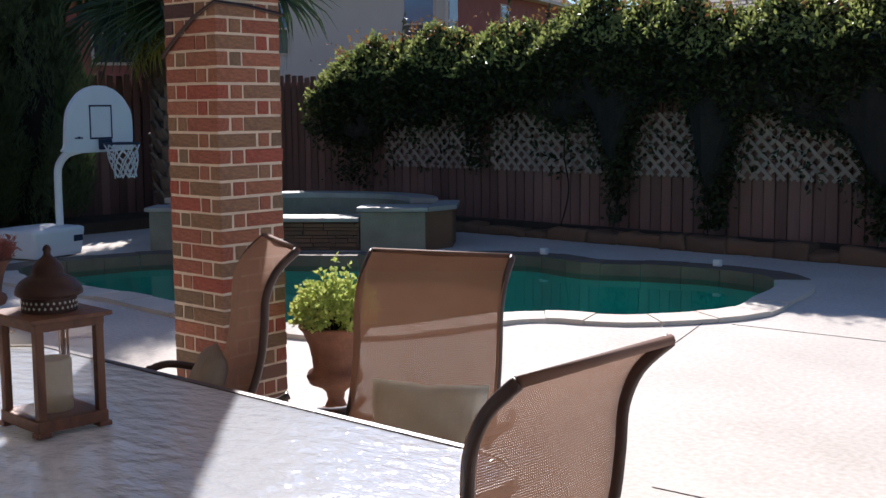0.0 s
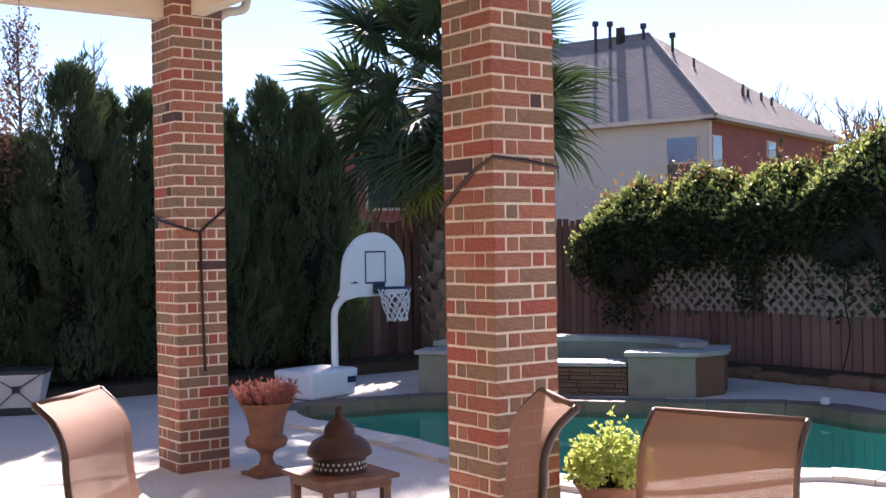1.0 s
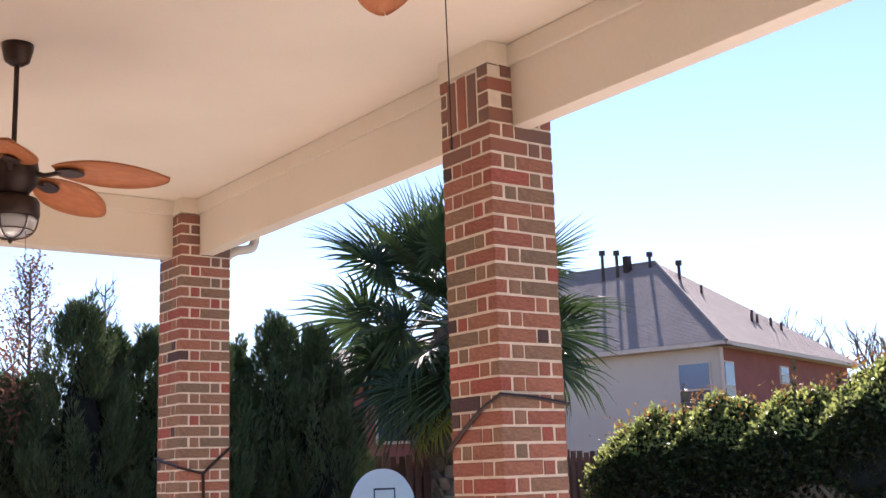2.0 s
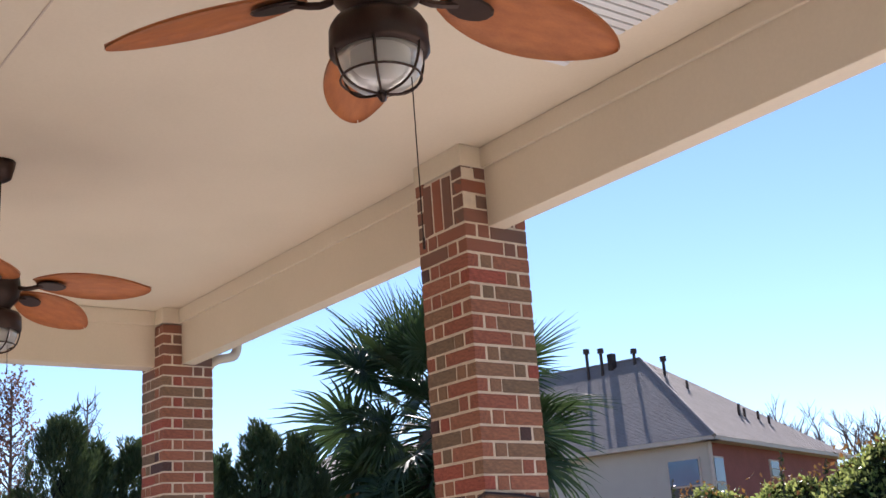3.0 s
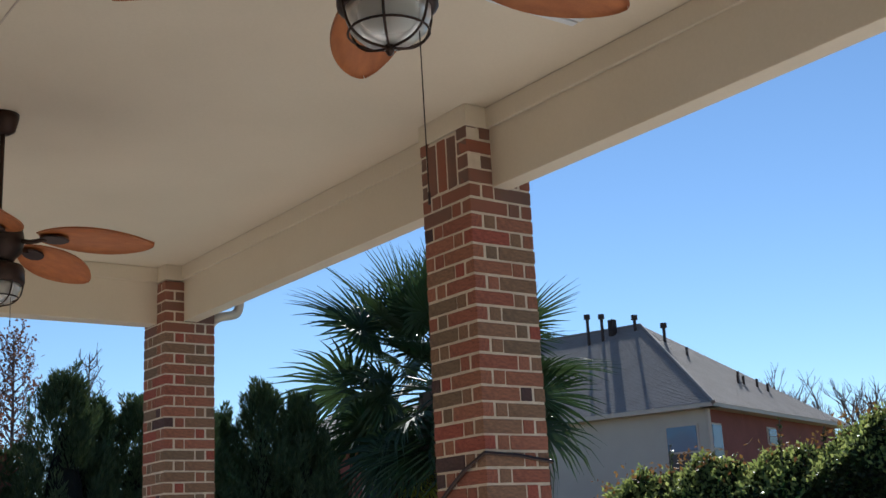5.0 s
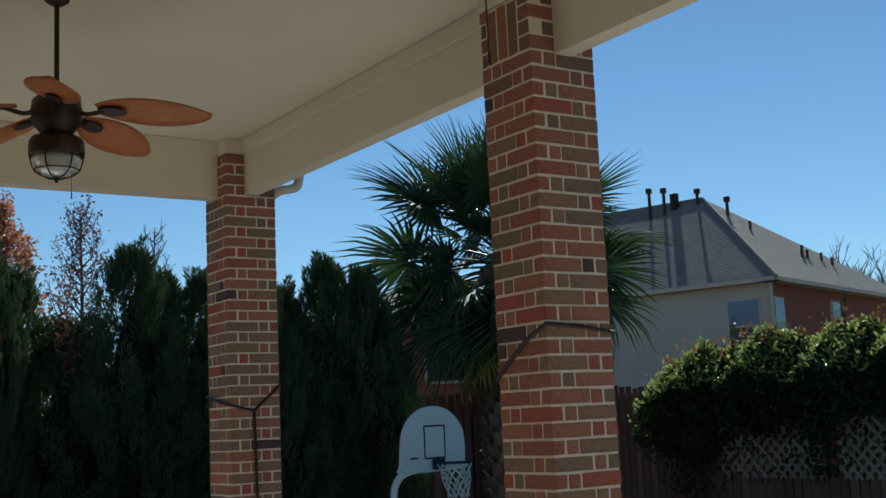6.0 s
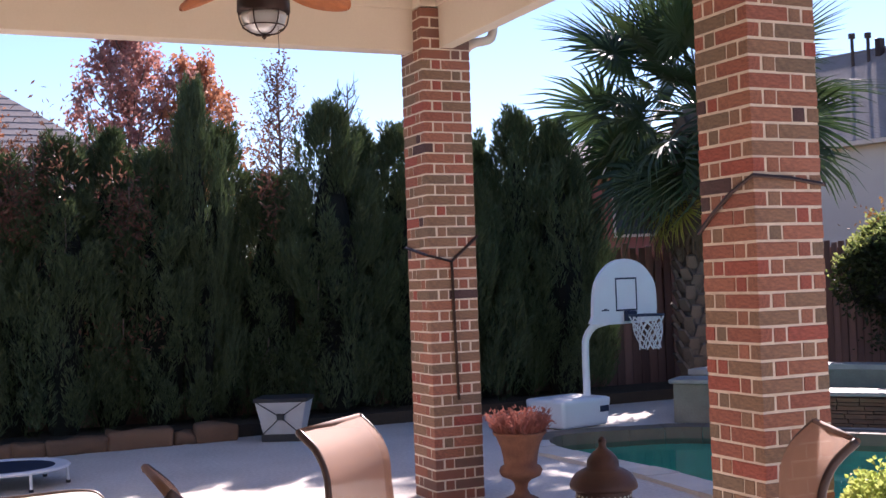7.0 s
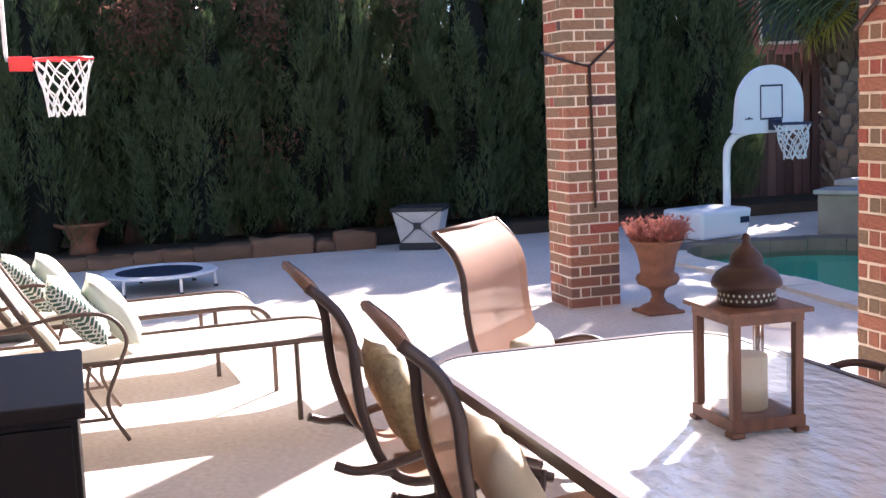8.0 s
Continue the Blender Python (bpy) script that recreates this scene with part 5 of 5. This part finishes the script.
for sx in (-1, 1):
    part("under_rail", box(sx * 0.75 - 0.02, sx * 0.75 + 0.02, -0.54, 0.54, 0.67, 0.699, 0.004), M["frame"], table)
    for sy in (-1, 1):
        part("leg", tube(smooth_path([(sx * 0.95, sy * 0.44, 0.7), (sx * 0.85, sy * 0.36, 0.42), (sx * 0.92, sy * 0.4, 0.15), (sx * 1.02, sy * 0.46, 0.0)], 5), 0.026, 8), M["frame"], table, "", True)

# lantern
lan = thing("candle_lantern", "brown wooden lantern with domed tin roof and candle", "lantern", (1.665, -1.915, 0.738), -3)
lan.scale = (0.87, 0.87, 1.0)
part("base", box(-0.13, 0.13, -0.12, 0.12, 0.012, 0.045, 0.004), M["lantern_wood"], lan)
for sx in (-1, 1):
    for sy in (-1, 1):
        part("foot", box(sx * 0.115 - 0.022, sx * 0.115 + 0.022, sy * 0.105 - 0.022, sy * 0.105 + 0.022, 0, 0.014, 0.003), M["lantern_wood"], lan)
        part("post", box(sx * 0.112 - 0.014, sx * 0.112 + 0.014, sy * 0.102 - 0.014, sy * 0.102 + 0.014, 0.045, 0.288, 0.003), M["lantern_wood"], lan)
    part("pane", box(sx * 0.112 - 0.0015, sx * 0.112 + 0.0015, -0.088, 0.088, 0.046, 0.286), M["glass"], lan).visible_shadow = False
for sy in (-1, 1):
    part("pane", box(-0.098, 0.098, sy * 0.102 - 0.0015, sy * 0.102 + 0.0015, 0.046, 0.286), M["glass"], lan).visible_shadow = False
part("head", box(-0.128, 0.128, -0.118, 0.118, 0.288, 0.312, 0.003), M["lantern_wood"], lan)
part("top_board", box(-0.148, 0.148, -0.138, 0.138, 0.313, 0.326, 0.003), M["lantern_wood"], lan, "overhanging wooden top board")
part("candle", lathe([(0.057, 0.046), (0.06, 0.05), (0.06, 0.188), (0.053, 0.192), (0.036, 0.183)], 20), M["candle"], lan, "ivory pillar candle", True)
ventilator = part("vent_band", lathe([(0.086, 0.327), (0.086, 0.372)], 30), M["rust"], lan, "pierced tin band")
# Pale squares on the closed band stand for light through its piercings.
for k in range(60):
    a = 2 * math.pi * (k + 0.5 * (k // 30)) / 30
    hole = part("piercing", mesh_hole if k else box(-0.0033, 0.0033, -0.001, 0.001, -0.0033, 0.0033), M["cushion"], ventilator)
    mesh_hole = hole.data
    hole.matrix_local = pose(0.0862 * math.cos(a), 0.0862 * math.sin(a), 0.341 + 0.014 * (k // 30), 0, 0, math.degrees(a) + 90) @ pose(0, 0, 0, 0, 45, 0)
part("dome", lathe([(0.098, 0.37), (0.105, 0.374), (0.105, 0.382), (0.1, 0.395), (0.088, 0.41), (0.066, 0.422), (0.05, 0.428), (0.049, 0.444), (0.043, 0.456), (0.03, 0.468), (0.018, 0.476), (0.012, 0.482), (0.011, 0.49), (0.014, 0.496), (0.01, 0.505), (0.003, 0.51)], 30), M["rust"], lan, "domed rusty tin roof", True)

# sling chairs: x is forward
BACK = smooth_path([(0.53, 0, 0.40), (0.42, 0, 0.425), (0.2, 0, 0.395), (0.08, 0, 0.40), (0.0, 0, 0.47), (-0.055, 0, 0.62), (-0.075, 0, 0.76), (-0.085, 0, 0.88), (-0.13, 0, 0.98), (-0.215, 0, 1.06)], 4)


def pillow(name, material, parent, at, turn, size=(0.42, 0.40, 0.13), label=""):
    bm = bmesh.new()
    n = 12
    grid = {}
    for s in (1, -1):
        for i in range(n + 1):
            for j in range(n + 1):
                u, v = 2 * i / n - 1, 2 * j / n - 1
                bulge = ((1 - u ** 4) * (1 - v ** 4)) ** 0.6
                pinch = 1 - 0.1 * (1 - abs(u * v)) * max(abs(u), abs(v)) ** 3
                edge = i in (0, n) or j in (0, n)
                key = (i, j, 0 if edge else s)
                if key not in grid:
                    grid[key] = bm.verts.new((u * size[0] / 2 * pinch, v * size[1] / 2 * pinch, s * bulge * size[2] / 2 + 0.006 * math.sin(7 * u + 5 * v)))
        for i in range(n):
            for j in range(n):
                q = [grid.get((a, b, s)) or grid[(a, b, 0)] for a, b in ((i, j), (i + 1, j), (i + 1, j + 1), (i, j + 1))]
                bm.faces.new(q if s > 0 else q[::-1])
    ob = part(name, bm, material, parent, label, True)
    ob.matrix_local = pose(*at, *turn)
    return ob


def sling_chair():
    ch = thing("patio_chair", "high backed brown sling swivel patio chair", "chair", group="chairs round the patio table")
    W = 0.29
    bm = bmesh.new()
    rows = []
    for p in BACK:
        lift = min(1.0, max(0.0, (p.z - 0.42) / 0.12))
        rows.append([bm.verts.new((p.x + 0.019 * lift - 0.01 * (1 - abs(q)), q * (W + 0.006), p.z + 0.019 * (1 - lift) - 0.006 * (1 - abs(q)))) for q in (-1, -0.5, 0, 0.5, 1)])
    for a, b in zip(rows, rows[1:]):
        for k in range(4):
            bm.faces.new((a[k], a[k + 1], b[k + 1], b[k]))
    uv = bm.loops.layers.uv.new("weave")
    arc = [0.0]
    for p, q in zip(BACK, BACK[1:]):
        arc.append(arc[-1] + (q - p).length)
    where = {v: (q * 0.14, arc[i]) for i, row in enumerate(rows) for q, v in enumerate(row)}
    for f in bm.faces:
        for lp in f.loops:
            lp[uv].uv = where[lp.vert]
    sl = part("sling", bm, M["sling"], ch, "brown woven sling seat and back", True)
    for s in (-1, 1):
        bm = tube([(p.x, s * W, p.z) for p in BACK], 0.0175, 8)
        for v in bm.verts:
            v.co.y = s * W + (v.co.y - s * W) * 0.7
        part("side_rail", bm, M["frame"], ch, "", True)
        part("arm", tube(smooth_path([(-0.16, s * (W + 0.02), 0.485), (-0.08, s * (W + 0.03), 0.46), (0.06, s * (W + 0.035), 0.48), (0.22, s * (W + 0.035), 0.515), (0.33, s * (W + 0.03), 0.485)], 5), 0.017, 8), M["frame"], ch, "curved bronze arm", True)
        part("arm_post", tube(smooth_path([(0.3, s * (W + 0.03), 0.515), (0.29, s * (W + 0.02), 0.46), (0.26, s * W, 0.41)], 4), 0.014, 7), M["frame"], ch)
        part("arm_bracket", tube(smooth_path([(-0.08, s * (W + 0.025), 0.46), (-0.03, s * (W + 0.02), 0.45), (0.03, s * W, 0.43)], 4), 0.012, 7), M["frame"], ch)
    top = BACK[-1]
    part("top_bar", tube([(top.x, -W, top.z), (top.x, W, top.z)], 0.014, 8), M["sling_hem_shaded"], ch, "top bar wrapped in brown sling", True)
    part("front_bar", tube([(0.53, -W, 0.40), (0.53, W, 0.40)], 0.016, 8), M["frame"], ch)
    part("seat_plate", box(0.12, 0.4, -0.16, 0.16, 0.33, 0.36, 0.006), M["frame"], ch)
    part("cross_bar", tube([(0.26, -W, 0.4), (0.26, -0.1, 0.35), (0.26, 0.1, 0.35), (0.26, W, 0.4)], 0.014, 7), M["frame"], ch)
    part("swivel_post", tube([(0.26, 0, 0.34), (0.26, 0, 0.12)], 0.03, 10), M["frame"], ch)
    for k in range(4):
        a = math.radians(45 + 90 * k)
        part("leg", tube(smooth_path([(0.26, 0, 0.14), (0.26 + 0.16 * math.cos(a), 0.16 * math.sin(a), 0.15), (0.26 + 0.31 * math.cos(a), 0.31 * math.sin(a), 0.012)], 4), 0.02, 7), M["frame"], ch, "", True)
    return ch


chair = sling_chair()
# place of the top bar's middle and the way the chair faces
SPOTS = [((-0.64, -1.905), (0.727, 0.686)), ((0.44, -2.88), (0.06, 1.0)), ((1.42, -2.84), (0.1, 1.0)), ((1.69, -0.29), (0.31, -0.95)), ((3.19, -1.47), (-1.0, 0.03)), ((0.91, -0.41), (-0.47, -0.883))]
chairs = []
for k, ((tx, ty), (fx, fy)) in enumerate(SPOTS):
    a = math.atan2(fy, fx)
    m = pose(tx + 0.215 * math.cos(a), ty + 0.215 * math.sin(a), 0, 0, 0, math.degrees(a))
    if k == 0:
        chair.matrix_world = m
        chairs.append(chair)
    else:
        chairs.append(copy_thing(chair, m))


def seat_pillow(k, material, label, at=(0.09, 0.0, 0.56), size=(0.42, 0.40, 0.13), yaw=0.0):
    p = pillow("throw_pillow", material, None, (0, 0, 0), (0, 0, 0), size)
    m = chairs[k].matrix_basis @ pose(*at, 0, 0, yaw) @ pose(0, 0, 0, 0, 68, 0) @ pose(0, 0, 0, 0, 0, 90)
    p.matrix_world = m
    tagged(p, label, "pillow")


seat_pillow(0, M["beige"], "beige throw pillow on a patio chair", (0.14, -0.05, 0.49), (0.4, 0.26, 0.13), yaw=8)
seat_pillow(1, M["floral"], "tan floral throw pillow on a patio chair", (0.12, 0.02, 0.6))
seat_pillow(2, M["beige"], "beige throw pillow on a patio chair", (0.12, 0.02, 0.57))
seat_pillow(3, M["beige"], "beige throw pillow on a patio chair", (0.14, 0.09, 0.5), (0.44, 0.3, 0.13), 6)
seat_pillow(5, M["taupe"], "taupe throw pillow on a patio chair", (0.13, 0.1, 0.515), (0.34, 0.3, 0.12), -6)


# chaise loungers: y runs from the head to the foot
def lounger():
    lo = thing("chaise_lounger", "cream sling chaise lounger with wrought iron arms", "lounger", group="loungers on the deck")
    W = 0.33
    deck = smooth_path([(0, -1.0, 0.40), (0, -0.4, 0.40), (0, 0.6, 0.412), (0, 0.98, 0.41), (0, 1.1, 0.36), (0, 1.14, 0.25)], 5)
    bm = bmesh.new()
    rows = [[bm.verts.new((s * (W - 0.01), p.y, p.z)) for s in (-1, 1)] for p in deck]
    for a, b in zip(rows, rows[1:]):
        bm.faces.new((a[0], a[1], b[1], b[0]))
    part("seat_sling", bm, M["lounge"], lo, "cream sling seat", True)
    bk = [Vector((0, -0.38, 0.42)), Vector((0, -0.55, 0.68)), Vector((0, -0.76, 1.04)), Vector((0, -0.84, 1.18))]
    bm = bmesh.new()
    rows = [[bm.verts.new((s * (W - 0.01), p.y, p.z)) for s in (-1, 1)] for p in bk]
    for a, b in zip(rows, rows[1:]):
        bm.faces.new((a[0], a[1], b[1], b[0]))
    part("back_sling", bm, M["lounge"], lo, "cream sling back", True)
    for s in (-1, 1):
        part("side_rail", tube([(s * W, p.y, p.z) for p in deck], 0.016, 8), M["iron"], lo, "", True)
        part("back_rail", tube([(s * W, p.y, p.z) for p in bk], 0.018, 8), M["iron"], lo, "", True)
        for y in (-0.92, 0.79):
            part("leg", tube([(s * W, y, 0.4), (s * (W + 0.01), y, 0.0)], 0.014, 8), M["iron"], lo)
        part("arm", tube(smooth_path([(s * (W + 0.02), -0.95, 0.62), (s * (W + 0.03), -0.75, 0.60), (s * (W + 0.03), -0.34, 0.66), (s * (W + 0.03), -0.14, 0.64), (s * (W + 0.03), -0.06, 0.52), (s * (W + 0.03), -0.11, 0.38), (s * (W + 0.03), -0.17, 0.2), (s * (W + 0.03), -0.08, 0.01)], 6), 0.011, 7), M["iron"], lo, "scrolled wrought iron arm", True)
        part("arm_brace", tube(smooth_path([(s * (W + 0.03), -0.24, 0.4), (s * (W + 0.03), -0.26, 0.28), (s * (W + 0.03), -0.18, 0.14)], 4), 0.009, 6), M["iron"], lo)
        part("stretcher", tube([(s * (W + 0.03), -0.9, 0.13), (s * (W + 0.03), -0.16, 0.13)], 0.009, 6), M["iron"], lo)
        part("back_strut", tube([(s * (W - 0.03), -0.62, 0.8), (s * (W - 0.03), -0.9, 0.4)], 0.01, 6), M["iron"], lo)
    part("foot_bar", tube([(-W, 1.14, 0.25), (W, 1.14, 0.25)], 0.014, 8), M["iron"], lo)
    return lo


l1 = lounger()
l1.matrix_world = pose(-1.95, -3.32, 0, 0, 0, 1)
l2 = copy_thing(l1, pose(-3.15, -3.6, 0, 0, 0, 2))
for k, base_m in enumerate((l1.matrix_world.copy(), l2.matrix_basis.copy())):
    for j, (m_, x, y, z, lab) in enumerate(((M["zigzag"], 0.12, -0.28, 0.65, "pillow with green zigzag print on a lounger"), (M["cushion"], -0.06, -0.1, 0.61, "pale green pillow on a lounger"))):
        p = pillow("throw_pillow", m_, None, (0, 0, 0), (0, 0, 0), (0.42, 0.42, 0.15))
        p.matrix_world = base_m @ pose(x, y, z, 0, 0, 0) @ pose(0, 0, 0, 130 - 6 * j, 0, 0)
        tagged(p, lab, "pillow")

# dark chest
chest = thing("storage_chest", "dark brown wooden storage chest on the patio", "chest", (0.16, -3.95, 0))
part("body", box(-0.42, 0.42, -0.34, 0.34, 0.0, 0.69, 0.008), M["dark_wood"], chest)
part("lid", box(-0.45, 0.45, -0.365, 0.365, 0.693, 0.745, 0.01), M["dark_wood"], chest, "thick dark lid")
for z in (0.02, 0.36):
    part("drawer_front", box(0.421, 0.437, -0.32, 0.32, z, z + 0.31, 0.004), M["dark_wood"], chest)

# second hoop at the deck's edge
hoop2 = thing("portable_hoop", "portable basketball hoop with red rim and white net", "basketball hoop", (-5.05, -4.33, 0.13), 92)
hoop2.scale = (0.98,) * 3
part("base", box(-0.5, 0.4, -0.4, 0.4, -0.131, 0.12, 0.03), M["black"], hoop2)
part("pole", tube([(0, 0, 0.1), (0, 0, 1.6), (0.28, 0, 2.1)], 0.045, 10), M["black"], hoop2)
part("backboard", box(0.36, 0.385, -0.55, 0.55, 1.98, 2.7, 0.006), M["white_plastic"], hoop2, "white edged backboard")
for z in (2.0, 2.3):
    part("board_arm", tube([(0.1, 0.12, z - 0.15), (0.36, 0.2, z + 0.1)], 0.015, 6), M["black"], hoop2)
    part("board_arm", tube([(0.1, -0.12, z - 0.15), (0.36, -0.2, z + 0.1)], 0.015, 6), M["black"], hoop2)
part("rim_bracket", box(0.386, 0.56, -0.07, 0.07, 1.88, 1.99, 0.01), M["red_rim"], hoop2, "red rim bracket")
rim_and_net(hoop2, (0.78, 0, 1.965), 0.225, M["red_rim"], 0.42, 0.008)


# ceiling fans
def ceiling_fan(at, turn, chain, lift=0.0):
    f = thing("ceiling_fan", "bronze ceiling fan with rattan leaf blades and lamp", "ceiling fan", at, group="patio ceiling fans")
    part("canopy", lathe([(0.03, -0.11), (0.06, -0.09), (0.075, -0.03), (0.078, -0.002)], 20), M["bronze"], f, "", True)
    part("downrod", tube([(0, 0, -0.1), (0, 0, -0.56)], 0.013, 8), M["bronze"], f)
    part("motor", lathe([(0.03, -0.53), (0.07, -0.56), (0.115, -0.6), (0.125, -0.66), (0.115, -0.72), (0.08, -0.76), (0.075, -0.79)], 24), M["bronze"], f, "dark bronze motor housing", True)
    part("lamp_collar", lathe([(0.075, -0.775), (0.12, -0.79), (0.131, -0.81), (0.133, -0.875), (0.12, -0.885)], 24), M["bronze"], f, "", True)
    part("globe", lathe([(0.113, -0.88), (0.112, -0.905), (0.1, -0.94), (0.07, -0.968), (0.035, -0.979), (0.005, -0.982)], 24), M["globe"], f, "frosted glass lamp bowl", True)
    for k in range(6):
        a = math.radians(20 + 60 * k)
        pts = [(r * math.cos(a), r * math.sin(a), z) for r, z in ((0.126, -0.87), (0.122, -0.905), (0.107, -0.947), (0.074, -0.976), (0.036, -0.987), (0.0, -0.99))]
        part("cage_wire", tube(smooth_path(pts, 3), 0.004, 5), M["bronze"], f)
    part("cage_ring", tube([(0.106 * math.cos(2 * math.pi * k / 24), 0.106 * math.sin(2 * math.pi * k / 24), -0.95) for k in range(24)], 0.0035, 5, True), M["bronze"], f)
    part("finial", lathe([(0.004, -1.012), (0.012, -1.0), (0.012, -0.984)], 10), M["bronze"], f)
    part("pull_chain", tube([(0.062, 0.052, -0.885), (0.066, 0.054, -0.87 - chain)], 0.0016, 4), M["bronze"], f)
    part("chain_weight", tube([(0.066, 0.054, -0.87 - chain), (0.066, 0.054, -0.9 - chain)], 0.0035, 6), M["bronze"], f)
    ol = []
    for k in range(21):
        u = k / 20
        ol.append((0.2 + 0.57 * math.sin(u * math.pi / 2), 0.128 * max(0.001, math.sin(math.pi * min(1, math.sin(u * math.pi / 2) * 0.95 + 0.05))) ** 0.6))
    bm = bmesh.new()
    rows = []
    for x, w in ol:
        rows.append([bm.verts.new((x, q * w, 0.012 * (1 - q * q) - 0.02 * (x - 0.2))) for q in (-1, -0.5, 0, 0.5, 1)])
    for a, b in zip(rows, rows[1:]):
        for k in range(4):
            bm.faces.new((a[k], a[k + 1], b[k + 1], b[k]))
    under = [[bm.verts.new(v.co - Vector((0, 0, 0.008))) for v in row] for row in rows]
    for a, b in zip(under, under[1:]):
        for k in range(4):
            bm.faces.new((b[k], b[k + 1], a[k + 1], a[k]))
    rim = [r[0] for r in rows] + rows[-1][1:4] + [r[4] for r in rows[::-1]] + rows[0][3:0:-1]
    low = [r[0] for r in under] + under[-1][1:4] + [r[4] for r in under[::-1]] + under[0][3:0:-1]
    for k in range(len(rim)):
        bm.faces.new((rim[k], low[k], low[(k + 1) % len(rim)], rim[(k + 1) % len(rim)]))
    blade = mesh_of("blade", bm, M["fan_wood"], True)
    bm = tube(smooth_path([(0.1, 0, -0.02), (0.16, 0, -0.035), (0.24, 0, -0.012)], 3), 0.012, 6)
    lathe([(0.05, -0.02), (0.055, -0.014), (0.05, -0.01)], 14, bm=(bm2 := bmesh.new()))
    for v in bm2.verts:
        v.co = Vector((0.28 + v.co.x * 1.35, v.co.y * 0.8, v.co.z))
    iron, tmp = mesh_of("blade_iron", bm, M["bronze"]), mesh_of("blade_shoe", bm2, M["bronze"])
    for k in range(5):
        ob = new("blade", blade)
        ob.parent = f
        ob.matrix_local = pose(0, 0, lift - 0.66, 0, 0, turn + 72 * k) @ pose(0, 0, 0, -15, 5.5, 0)
        for nm, data in (("blade_iron", iron), ("blade_shoe", tmp)):
            o2 = new(nm, data)
            o2.parent = ob
            o2.matrix_parent_inverse = Matrix()
    return f


ceiling_fan((-1.26, -1.975, 3.93), 55, 0.2, 0.03)
ceiling_fan((2.19, -1.98, 3.93), 8, 0.52)

brick_column(0.0, 0.0, 1, 0.0803, -0.0295, 48)
brick_column(-3.82, 0.0, 2, 0.081, 0.0, 47)
